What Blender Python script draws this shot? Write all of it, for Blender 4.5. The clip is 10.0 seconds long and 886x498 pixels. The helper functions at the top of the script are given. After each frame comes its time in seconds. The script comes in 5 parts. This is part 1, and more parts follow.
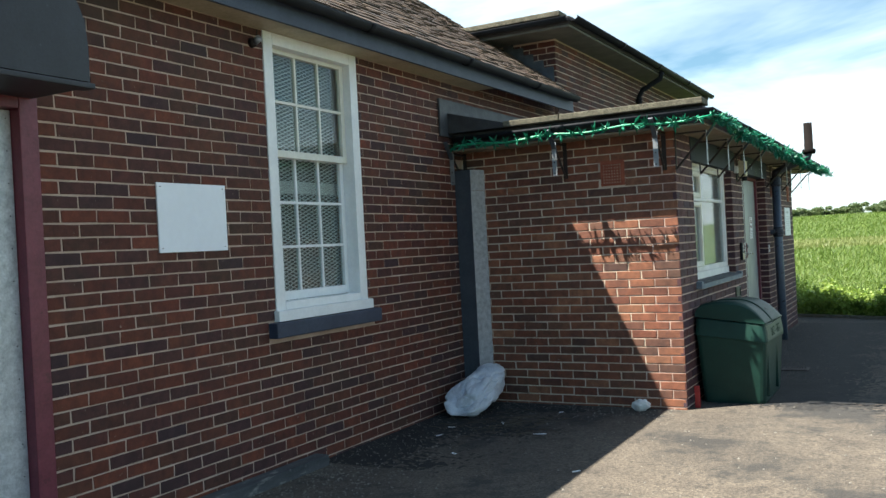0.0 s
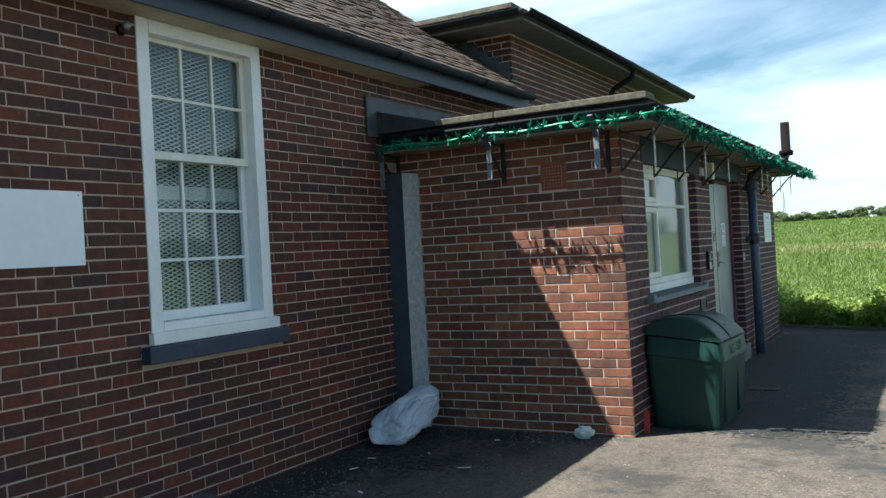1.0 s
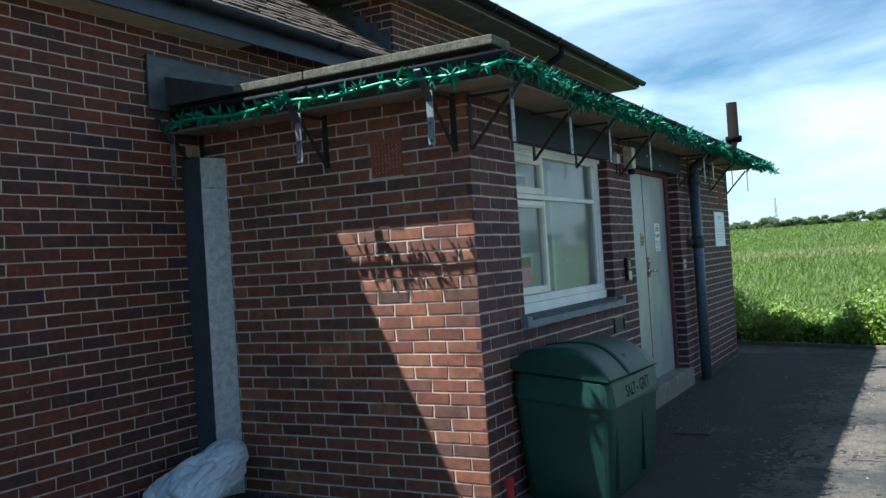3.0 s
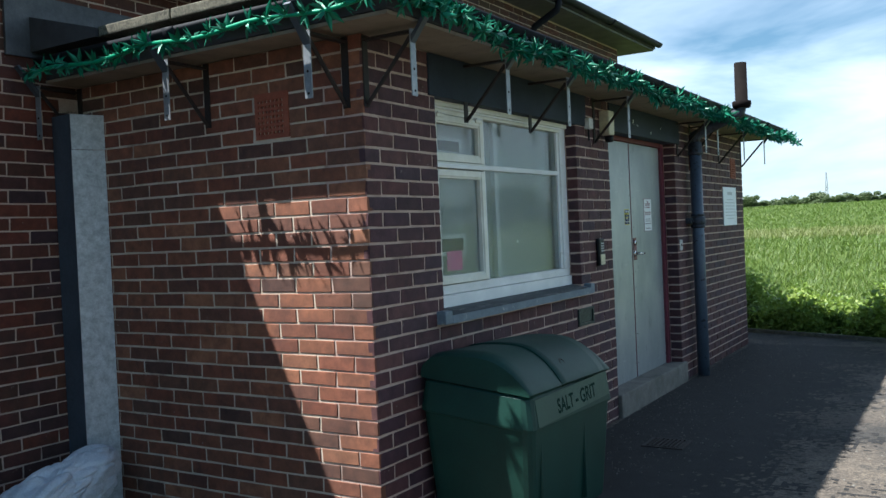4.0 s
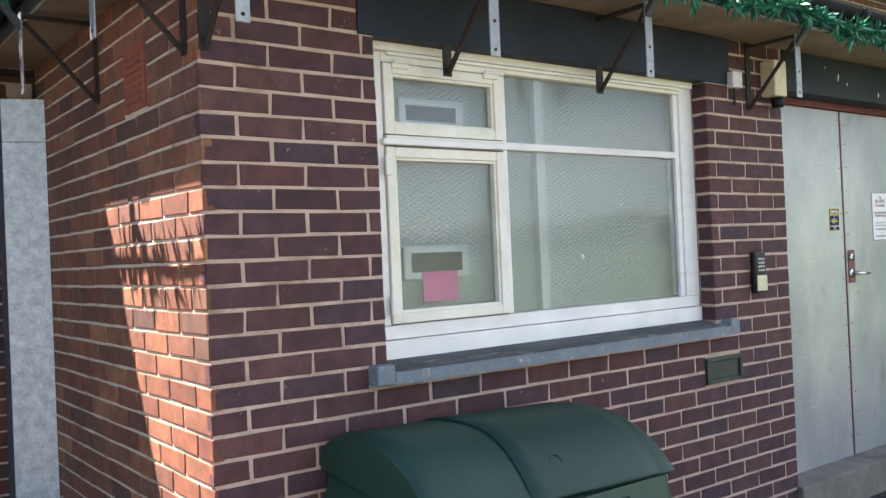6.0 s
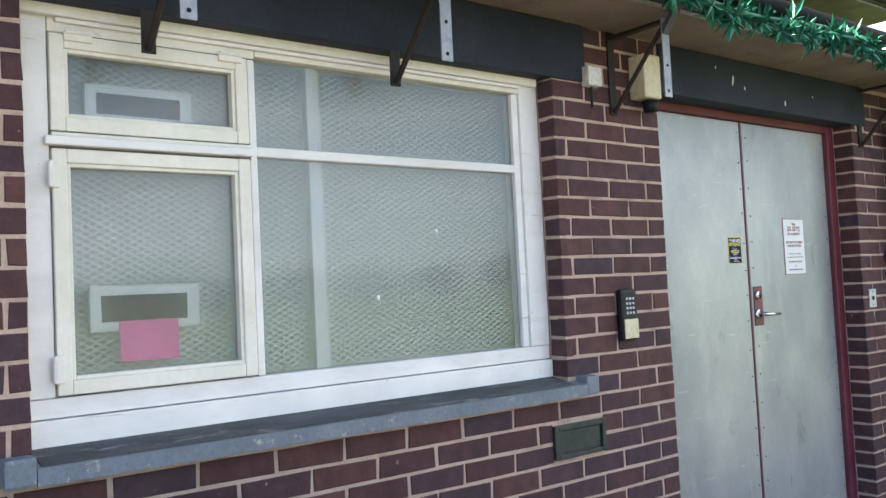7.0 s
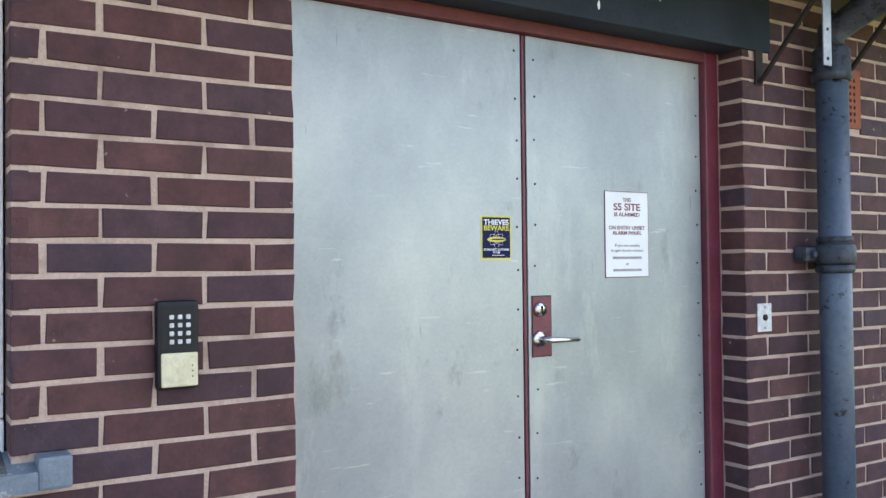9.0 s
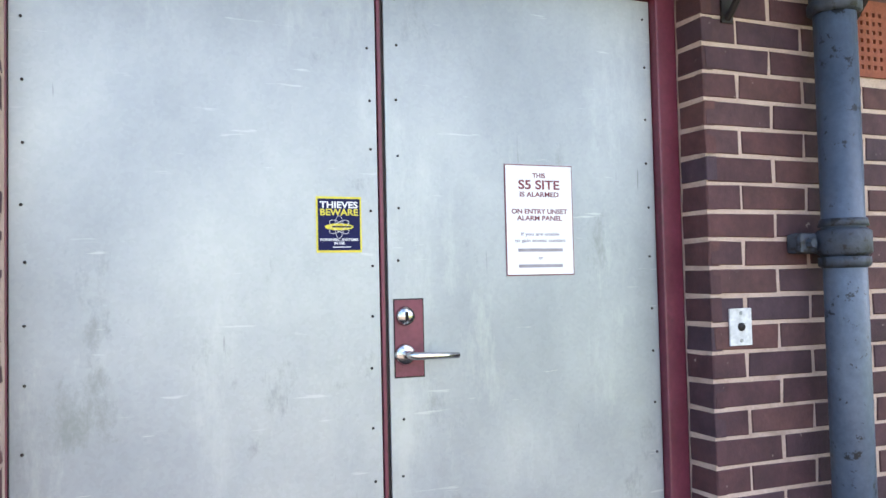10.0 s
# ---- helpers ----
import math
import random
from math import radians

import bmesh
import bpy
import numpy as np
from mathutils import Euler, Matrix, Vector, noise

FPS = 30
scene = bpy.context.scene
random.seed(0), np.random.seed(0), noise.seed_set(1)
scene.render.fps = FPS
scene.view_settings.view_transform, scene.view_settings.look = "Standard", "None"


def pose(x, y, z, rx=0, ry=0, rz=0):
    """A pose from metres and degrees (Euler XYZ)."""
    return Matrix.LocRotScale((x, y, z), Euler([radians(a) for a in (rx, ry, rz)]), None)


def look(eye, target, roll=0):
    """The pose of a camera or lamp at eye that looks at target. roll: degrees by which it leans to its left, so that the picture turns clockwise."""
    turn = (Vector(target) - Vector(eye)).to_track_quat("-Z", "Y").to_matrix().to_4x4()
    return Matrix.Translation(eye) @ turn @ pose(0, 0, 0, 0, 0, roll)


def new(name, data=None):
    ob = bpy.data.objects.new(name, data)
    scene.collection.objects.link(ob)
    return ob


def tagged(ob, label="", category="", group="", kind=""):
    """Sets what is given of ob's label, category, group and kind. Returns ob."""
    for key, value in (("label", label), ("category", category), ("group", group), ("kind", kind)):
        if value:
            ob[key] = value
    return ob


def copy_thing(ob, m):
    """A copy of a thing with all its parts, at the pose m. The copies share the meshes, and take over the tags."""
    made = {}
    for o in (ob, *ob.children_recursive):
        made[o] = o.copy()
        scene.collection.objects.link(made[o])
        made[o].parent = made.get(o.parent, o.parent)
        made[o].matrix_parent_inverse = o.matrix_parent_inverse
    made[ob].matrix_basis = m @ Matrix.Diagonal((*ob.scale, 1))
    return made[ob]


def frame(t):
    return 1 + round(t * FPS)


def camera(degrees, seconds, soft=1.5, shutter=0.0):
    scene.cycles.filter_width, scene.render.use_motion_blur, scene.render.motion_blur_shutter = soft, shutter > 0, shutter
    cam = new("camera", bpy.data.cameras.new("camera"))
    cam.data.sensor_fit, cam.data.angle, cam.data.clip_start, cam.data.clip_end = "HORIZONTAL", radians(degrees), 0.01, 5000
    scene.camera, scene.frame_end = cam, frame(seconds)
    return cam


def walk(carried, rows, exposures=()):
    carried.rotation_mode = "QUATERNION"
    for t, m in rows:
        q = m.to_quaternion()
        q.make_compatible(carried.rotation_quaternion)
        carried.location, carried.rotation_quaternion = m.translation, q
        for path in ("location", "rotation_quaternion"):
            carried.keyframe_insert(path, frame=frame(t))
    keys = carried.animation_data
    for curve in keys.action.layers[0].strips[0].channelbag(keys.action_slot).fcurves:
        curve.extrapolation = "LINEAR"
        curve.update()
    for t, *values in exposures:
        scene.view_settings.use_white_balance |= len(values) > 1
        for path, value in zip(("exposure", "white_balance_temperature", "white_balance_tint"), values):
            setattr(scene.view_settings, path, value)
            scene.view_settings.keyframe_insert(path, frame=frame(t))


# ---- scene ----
cam = camera(53.6, 10.0)
PATH = [
    (0, (0.141, -0.108, 1.491), (-0.826, 1.642, 1.485), -3.0),
    (0.5, (0.297, 0.308, 1.487), (-0.693, 2.046, 1.485), -2.7),
    (1, (0.369, 0.818, 1.5), (-0.608, 2.562, 1.507), -3.2),
    (1.5, (0.465, 1.351, 1.502), (-0.519, 3.092, 1.505), -2.8),
    (2, (0.485, 1.907, 1.472), (-0.482, 3.657, 1.47), -2.5),
    (2.2, (0.486, 2.113, 1.481), (-0.472, 3.868, 1.477), -2.7),
    (3.3, (0.529, 3.339, 1.422), (-0.44, 5.088, 1.453), -3.8),
    (3.5, (0.577, 3.588, 1.424), (-0.404, 5.331, 1.434), -3.4),
    (3.7, (0.662, 3.798, 1.417), (-0.349, 5.524, 1.413), -2.7),
    (4, (0.673, 4.146, 1.455), (-0.379, 5.846, 1.416), -2.6),
    (4.5, (0.724, 4.717, 1.44), (-0.4, 6.368, 1.348), -2.7),
    (5, (0.813, 5.252, 1.406), (-0.415, 6.826, 1.286), -3.2),
    (5.2, (0.809, 5.473, 1.408), (-0.469, 7.007, 1.288), -2.9),
    (6.3, (0.691, 6.702, 1.399), (-0.946, 7.85, 1.444), -2.3),
    (6.5, (0.631, 6.939, 1.381), (-1.004, 8.09, 1.429), -2.1),
    (7, (0.521, 7.436, 1.386), (-1.037, 8.687, 1.481), -2.8),
    (7.5, (0.487, 7.965, 1.429), (-1.043, 9.252, 1.497), -2.1),
    (8, (0.417, 8.491, 1.443), (-1.134, 9.753, 1.473), -1.8),
    (8.5, (0.356, 9.017, 1.441), (-1.261, 10.192, 1.481), -1.2),
    (9, (0.265, 9.553, 1.428), (-1.422, 10.627, 1.465), -0.6),
    (9.5, (0.199, 10.051, 1.414), (-1.57, 10.982, 1.464), -0.9),
    (10, (0.125, 10.509, 1.361), (-1.717, 11.282, 1.445), -1.3),
]
EXPOSURES = [(0.0, 1.82, 6300, 9), (0.5, 1.64, 6050, 8), (1.0, 1.53, 5900, 8), (2.2, 1.38, 5500, 6),
             (3.5, 1.36, 5400, 8), (4.5, 1.6, 6250, 14), (5.2, 2.0, 6650, 21), (6.3, 2.92, 6850, 26),
             (7.0, 2.86, 6650, 26), (8.0, 2.7, 6400, 25), (9.0, 3.1, 6400, 26), (10.0, 3.47, 6500, 29)]
walk(cam, [(t, look(eye, target, roll)) for t, eye, target, roll in PATH], EXPOSURES)

# ---- light ----
SUN_TRAVEL = Vector((0.48, 0.365, -1.0)).normalized()
ELEVATION = math.asin(-SUN_TRAVEL.z)
world = bpy.data.worlds.new("sky")
scene.world = world
world.use_nodes = True
wn, wl = world.node_tree.nodes, world.node_tree.links
wn.clear()
w_out = wn.new("ShaderNodeOutputWorld")
w_bg = wn.new("ShaderNodeBackground")
w_sky = wn.new("ShaderNodeTexSky")
w_sky.sky_type, w_sky.sun_disc = "NISHITA", False
w_sky.sun_elevation = ELEVATION
w_sky.sun_rotation = math.atan2(-SUN_TRAVEL.x, -SUN_TRAVEL.y)
w_sky.air_density, w_sky.dust_density, w_sky.ozone_density = 1.0, 0.4, 1.0
w_co = wn.new("ShaderNodeTexCoord")
w_map = wn.new("ShaderNodeMapping")
w_map.inputs["Scale"].default_value = (1.0, 0.8, 4.6)
w_map.inputs["Rotation"].default_value = (0.1, 0.42, 0.5)
w_noise = wn.new("ShaderNodeTexNoise")
w_noise.inputs["Scale"].default_value = 2.2
w_noise.inputs["Detail"].default_value = 6.0
w_noise.inputs["Roughness"].default_value = 0.54
w_noise.inputs["Distortion"].default_value = 0.35
w_ramp = wn.new("ShaderNodeValToRGB")
w_ramp.color_ramp.elements[0].position, w_ramp.color_ramp.elements[1].position = 0.41, 0.70
w_mix = wn.new("ShaderNodeMix")
w_mix.data_type = "RGBA"
w_mix.inputs[7].default_value = (8.6, 9.7, 10.2, 1)
wl.new(w_co.outputs["Generated"], w_map.inputs["Vector"])
wl.new(w_map.outputs["Vector"], w_noise.inputs["Vector"])
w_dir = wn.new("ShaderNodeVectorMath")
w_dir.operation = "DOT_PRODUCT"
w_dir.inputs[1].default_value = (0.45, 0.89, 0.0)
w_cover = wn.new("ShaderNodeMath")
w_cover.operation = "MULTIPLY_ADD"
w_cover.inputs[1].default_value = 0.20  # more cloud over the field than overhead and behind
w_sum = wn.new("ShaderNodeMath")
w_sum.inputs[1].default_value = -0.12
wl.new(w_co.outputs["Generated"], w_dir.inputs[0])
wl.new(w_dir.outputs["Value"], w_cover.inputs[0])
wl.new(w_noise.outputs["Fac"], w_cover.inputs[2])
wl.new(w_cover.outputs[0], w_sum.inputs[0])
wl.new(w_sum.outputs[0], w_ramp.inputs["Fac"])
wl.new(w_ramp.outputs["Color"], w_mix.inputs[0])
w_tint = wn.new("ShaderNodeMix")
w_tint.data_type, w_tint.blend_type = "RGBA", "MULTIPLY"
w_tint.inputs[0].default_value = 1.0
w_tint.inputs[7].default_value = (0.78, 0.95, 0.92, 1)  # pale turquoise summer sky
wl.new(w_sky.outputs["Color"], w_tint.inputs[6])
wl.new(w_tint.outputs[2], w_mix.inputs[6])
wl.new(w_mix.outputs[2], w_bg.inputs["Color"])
w_bg.inputs["Strength"].default_value = 0.05
wl.new(w_bg.outputs["Background"], w_out.inputs["Surface"])

sun = new("sun", bpy.data.lights.new("sun", "SUN"))
sun.data.energy, sun.data.angle, sun.data.color = 5.0, radians(0.55), (1.0, 0.94, 0.82)
sun.rotation_euler = SUN_TRAVEL.to_track_quat("-Z", "Y").to_euler()


# ---- materials ----
def base_material(name):
    m = bpy.data.materials.new(name)
    m.use_nodes = True
    return m, m.node_tree.nodes, m.node_tree.links, m.node_tree.nodes["Principled BSDF"]


def noise_node(nodes, links, scale, detail=4.0, rough=0.6, stretch=(1, 1, 1)):
    geo = nodes.new("ShaderNodeNewGeometry")
    mp = nodes.new("ShaderNodeMapping")
    mp.inputs["Scale"].default_value = stretch
    n = nodes.new("ShaderNodeTexNoise")
    n.inputs["Scale"].default_value, n.inputs["Detail"].default_value, n.inputs["Roughness"].default_value = scale, detail, rough
    links.new(geo.outputs["Position"], mp.inputs["Vector"])
    links.new(mp.outputs["Vector"], n.inputs["Vector"])
    return n.outputs["Fac"]


def ramp_node(nodes, links, fac, stops):
    r = nodes.new("ShaderNodeValToRGB")
    el = r.color_ramp.elements
    while len(el) < len(stops):
        el.new(0.5)
    for e, (p, c) in zip(el, stops):
        e.position, e.color = p, (*c, 1) if len(c) == 3 else c
    links.new(fac, r.inputs["Fac"])
    return r.outputs["Color"]


def mix_node(nodes, links, fac, a, b, mode="MIX"):
    m = nodes.new("ShaderNodeMix")
    m.data_type, m.blend_type = "RGBA", mode
    for value, slot in ((fac, 0), (a, 6), (b, 7)):
        if isinstance(value, (int, float)):
            m.inputs[slot].default_value = value
        elif isinstance(value, tuple):
            m.inputs[slot].default_value = (*value, 1)
        else:
            links.new(value, m.inputs[slot])
    return m.outputs[2]


def bump_node(nodes, links, bsdf, height, strength=0.3, distance=0.005):
    b = nodes.new("ShaderNodeBump")
    b.inputs["Strength"].default_value, b.inputs["Distance"].default_value = strength, distance
    links.new(height, b.inputs["Height"])
    links.new(b.outputs["Normal"], bsdf.inputs["Normal"])


def surface(name, dark, light, scale=6.0, rough=0.6, metal=0.0, grain=60.0, bump=0.25, stain=None, stain_scale=1.2, stain_at=(0.55, 0.7), stretch=(1, 1, 1), spec=0.5, speckle=0.22):
    """Two scales of variation, optional stains, fine relief."""
    m, n, l, b = base_material(name)
    big = noise_node(n, l, scale, 5, 0.6, stretch)
    col = ramp_node(n, l, big, [(0.3, dark), (0.7, light)])
    fine = noise_node(n, l, grain, 4, 0.7)
    lo, hi = 1.0 - speckle, 1.0 + 0.6 * speckle
    col = mix_node(n, l, 1.0, col, ramp_node(n, l, fine, [(0.28, (lo, lo, lo)), (0.72, (hi, hi, hi))]), "MULTIPLY")
    if stain:
        s = noise_node(n, l, stain_scale, 7, 0.7, stretch)
        col = mix_node(n, l, ramp_node(n, l, s, [(stain_at[0], (0, 0, 0)), (stain_at[1], (1, 1, 1))]), col, stain)
    l.new(col, b.inputs["Base Color"])
    b.inputs["Roughness"].default_value, b.inputs["Metallic"].default_value = rough, metal
    b.inputs["Specular IOR Level"].default_value = spec
    if bump:
        bump_node(n, l, b, fine, bump, 0.004)
    return m


def brick_material(name, palette, single, moss=0.0):
    m, n, l, b = base_material(name)
    if single:
        rnd = n.new("ShaderNodeObjectInfo").outputs["Random"]
    else:
        rnd = n.new("ShaderNodeNewGeometry").outputs["Random Per Island"]
    col = ramp_node(n, l, rnd, [(i / (len(palette) - 1), c) for i, c in enumerate(palette)])
    fine = noise_node(n, l, 90, 5, 0.75)
    mid = noise_node(n, l, 14, 5, 0.65)
    col = mix_node(n, l, 0.55, col, ramp_node(n, l, mid, [(0.3, (0.30, 0.28, 0.30)), (0.7, (1.45, 1.38, 1.30))]), "MULTIPLY")
    col = mix_node(n, l, 0.36, col, ramp_node(n, l, fine, [(0.25, (0.6, 0.58, 0.58)), (0.75, (1.4, 1.35, 1.3))]), "MULTIPLY")
    spots = noise_node(n, l, 35, 3, 0.6)
    col = mix_node(n, l, ramp_node(n, l, spots, [(0.71, (0, 0, 0)), (0.76, (0.55, 0.55, 0.55))]), col, (0.42, 0.34, 0.29))
    scuff = noise_node(n, l, 16, 8, 0.75, (1, 1, 2.2))
    col = mix_node(n, l, ramp_node(n, l, scuff, [(0.66, (0, 0, 0)), (0.76, (0.35, 0.35, 0.35))]), col, (0.26, 0.20, 0.19))
    soot = noise_node(n, l, 2.3, 6, 0.7)
    col = mix_node(n, l, ramp_node(n, l, soot, [(0.52, (0, 0, 0)), (0.68, (0.45, 0.45, 0.45))]), col, (0.040, 0.022, 0.022))
    if moss:
        big = noise_node(n, l, 0.9, 6, 0.7)
        col = mix_node(n, l, ramp_node(n, l, big, [(0.50, (0, 0, 0)), (0.68, (moss, moss, moss))]), col, (0.052, 0.040, 0.020))
    l.new(col, b.inputs["Base Color"])
    b.inputs["Roughness"].default_value = 0.82
    bump_node(n, l, b, fine, 0.5, 0.004)
    return m


PURPLE = [(0.051, 0.023, 0.031), (0.081, 0.032, 0.034), (0.060, 0.029, 0.040), (0.095, 0.036, 0.036), (0.068, 0.027, 0.033), (0.108, 0.045, 0.042), (0.054, 0.031, 0.044), (0.078, 0.034, 0.040)]
RUDDY = [(0.081, 0.023, 0.015), (0.137, 0.035, 0.018), (0.049, 0.022, 0.024), (0.107, 0.033, 0.018), (0.154, 0.040, 0.020), (0.068, 0.029, 0.019), (0.095, 0.026, 0.016), (0.044, 0.022, 0.026), (0.120, 0.037, 0.019)]
# south-wall bricks: red-brown, lightened in colour to carry the sun falling there
WARM_SUNLIT = [(0.127, 0.047, 0.028), (0.254, 0.102, 0.054), (0.177, 0.060, 0.035), (0.227, 0.084, 0.046), (0.094, 0.047, 0.035), (0.293, 0.127, 0.067), (0.154, 0.052, 0.032), (0.138, 0.066, 0.044)]
BRICKS = {k: (brick_material(k + "_brick", p, True, ms), brick_material(k + "_bricks", p, False, ms)) for k, p, ms in (("purple", PURPLE, 0.0), ("ruddy", RUDDY, 0.45), ("warm_sunlit", WARM_SUNLIT, 0.25))}
MORTAR_PINK = surface("sandy_mortar", (0.43, 0.305, 0.245), (0.56, 0.42, 0.345), 9, 0.9, grain=140, bump=0.4, stain=(0.24, 0.165, 0.13), stain_scale=5, stain_at=(0.54, 0.72))
# south wall's mortar, paler than the front's to carry the sun on it
MORTAR_SUNLIT = surface("sunlit_sandy_mortar", (0.50, 0.40, 0.30), (0.66, 0.55, 0.43), 9, 0.9, grain=140, bump=0.4, stain=(0.20, 0.15, 0.12), stain_scale=2.5)
MORTAR_GREY = surface("weathered_mortar", (0.40, 0.29, 0.225), (0.57, 0.43, 0.345), 5, 0.92, grain=140, bump=0.4, stain=(0.21, 0.15, 0.105), stain_scale=0.8)


def tarmac_material():
    m, n, l, b = base_material("worn_tarmac")
    geo = n.new("ShaderNodeNewGeometry")
    vor = n.new("ShaderNodeTexVoronoi")
    vor.inputs["Scale"].default_value = 75
    l.new(geo.outputs["Position"], vor.inputs["Vector"])
    col = ramp_node(n, l, noise_node(n, l, 1.8, 6, 0.65), [(0.32, (0.060, 0.050, 0.041)), (0.68, (0.132, 0.109, 0.084))])
    col = mix_node(n, l, 0.75, col, ramp_node(n, l, vor.outputs["Color"], [(0.15, (0.45, 0.45, 0.45)), (0.85, (1.55, 1.52, 1.45))]), "MULTIPLY")
    col = mix_node(n, l, 0.6, col, ramp_node(n, l, noise_node(n, l, 260, 3, 0.7), [(0.3, (0.45, 0.45, 0.45)), (0.7, (1.5, 1.5, 1.5))]), "MULTIPLY")
    col = mix_node(n, l, ramp_node(n, l, noise_node(n, l, 0.9, 9, 0.72), [(0.47, (0, 0, 0)), (0.58, (0.9, 0.9, 0.9))]), col, (0.024, 0.023, 0.022))
    col = mix_node(n, l, ramp_node(n, l, noise_node(n, l, 7, 6, 0.7), [(0.56, (0, 0, 0)), (0.66, (0.75, 0.75, 0.75))]), col, (0.024, 0.023, 0.021))
    col = mix_node(n, l, ramp_node(n, l, noise_node(n, l, 48, 2, 0.5), [(0.755, (0, 0, 0)), (0.77, (0.7, 0.7, 0.7))]), col, (0.30, 0.28, 0.25))
    l.new(col, b.inputs["Base Color"])
    b.inputs["Roughness"].default_value = 0.93
    bump_node(n, l, b, vor.outputs["Distance"], 0.6, 0.006)
    return m


TARMAC = tarmac_material()
# near-black silt colour, also used for the shade painted before the double door
SILT_AND_SHADE = surface("black_silt_and_shade", (0.010, 0.010, 0.010), (0.024, 0.022, 0.021), 5, 0.95, grain=170, bump=0.6, stain=(0.075, 0.068, 0.055), stain_scale=30, stain_at=(0.62, 0.70), speckle=0.5)
CONCRETE = surface("lichened_concrete", (0.085, 0.078, 0.055), (0.185, 0.168, 0.120), 16, 0.95, grain=90, bump=0.9, stain=(0.04, 0.038, 0.028), stain_scale=12, speckle=0.75)
STEP_CONCRETE = surface("dirty_concrete_step", (0.13, 0.12, 0.10), (0.24, 0.22, 0.19), 7, 0.9, grain=120, bump=0.5, stain=(0.10, 0.10, 0.085), stain_scale=3)
SLATE_PAINT = surface("slate_blue_paint", (0.014, 0.020, 0.032), (0.027, 0.036, 0.054), 4, 0.62, grain=70, bump=0.3, stain=(0.05, 0.055, 0.062), stain_scale=12, stain_at=(0.64, 0.76), spec=0.22)
FASCIA_BLUE = surface("faded_blue_fascia_paint", (0.027, 0.038, 0.066), (0.048, 0.064, 0.102), 5, 0.55, grain=70, bump=0.2, stain=(0.10, 0.11, 0.12), stain_scale=9, stain_at=(0.66, 0.74))
SILL_TOP = surface("weathered_dark_sill_top", (0.035, 0.040, 0.044), (0.095, 0.100, 0.104), 14, 0.85, grain=90, bump=0.5, stain=(0.24, 0.235, 0.22), stain_scale=20, stain_at=(0.55, 0.66), stretch=(1, 0.25, 1))
# stained cream board whose colour is darkened for the shade under the eaves
SOFFIT_SHADED = surface("shade_toned_soffit_board", (0.17, 0.14, 0.10), (0.27, 0.225, 0.165), 5, 0.75, grain=50, bump=0.1, speckle=0.1, stain=(0.13, 0.11, 0.08), stain_scale=6, stain_at=(0.58, 0.72))
SOFFIT_UPPER = surface("grey_soffit_board", (0.10, 0.10, 0.09), (0.165, 0.16, 0.14), 5, 0.75, grain=50, bump=0.1, speckle=0.1)
SILL_PAINT = surface("worn_blue_grey_sill_paint", (0.120, 0.155, 0.190), (0.185, 0.225, 0.262), 6, 0.6, grain=80, bump=0.4, stain=(0.42, 0.42, 0.40), stain_scale=24, stain_at=(0.60, 0.66))
BLACK_GUTTER = surface("weathered_black_gutter", (0.008, 0.009, 0.012), (0.017, 0.019, 0.024), 7, 0.72, grain=60, bump=0.15, spec=0.2, stain=(0.06, 0.06, 0.055), stain_scale=10, stain_at=(0.64, 0.76))
CREAM = surface("aged_cream_paint", (0.40, 0.34, 0.23), (0.54, 0.47, 0.33), 5, 0.6, grain=50, bump=0.2, stain=(0.28, 0.22, 0.13), stain_scale=8, stain_at=(0.62, 0.75))
WHITE_PAINT = surface("peeling_white_paint", (0.76, 0.78, 0.78), (0.86, 0.87, 0.86), 6, 0.5, grain=45, bump=0.12, speckle=0.06, stain=(0.42, 0.38, 0.30), stain_scale=13, stain_at=(0.66, 0.74))


def cracked_white():
    m, n, l, b = base_material("cracked_white_paint")
    col = ramp_node(n, l, noise_node(n, l, 5, 5, 0.6), [(0.3, (0.70, 0.71, 0.70)), (0.7, (0.83, 0.83, 0.81))])
    grime = noise_node(n, l, 2.2, 7, 0.7, (1, 0.5, 2))
    col = mix_node(n, l, ramp_node(n, l, grime, [(0.50, (0, 0, 0)), (0.72, (0.5, 0.5, 0.5))]), col, (0.46, 0.45, 0.40))
    crack = noise_node(n, l, 26, 6, 0.7, (1, 0.10, 1.4))
    line = ramp_node(n, l, crack, [(0.655, (0, 0, 0)), (0.675, (0.5, 0.5, 0.5)), (0.70, (0.5, 0.5, 0.5)), (0.72, (0, 0, 0))])
    col = mix_node(n, l, line, col, (0.25, 0.22, 0.18))
    flake = noise_node(n, l, 30, 4, 0.6)
    col = mix_node(n, l, ramp_node(n, l, flake, [(0.715, (0, 0, 0)), (0.725, (0.8, 0.8, 0.8))]), col, (0.20, 0.17, 0.13))
    l.new(col, b.inputs["Base Color"])
    b.inputs["Roughness"].default_value = 0.5
    bump_node(n, l, b, crack, 0.25, 0.004)
    return m


CRACKED_WHITE = cracked_white()
IVORY_PAINT = surface("ivory_window_paint", (0.68, 0.67, 0.57), (0.80, 0.79, 0.71), 7, 0.5, grain=45, bump=0.12, speckle=0.06, stain=(0.34, 0.28, 0.18), stain_scale=14, stain_at=(0.66, 0.74))
WHITE_BOARD = surface("plain_white_board", (0.80, 0.83, 0.88), (0.84, 0.87, 0.91), 2, 0.45, grain=20, bump=0.0, speckle=0.03)


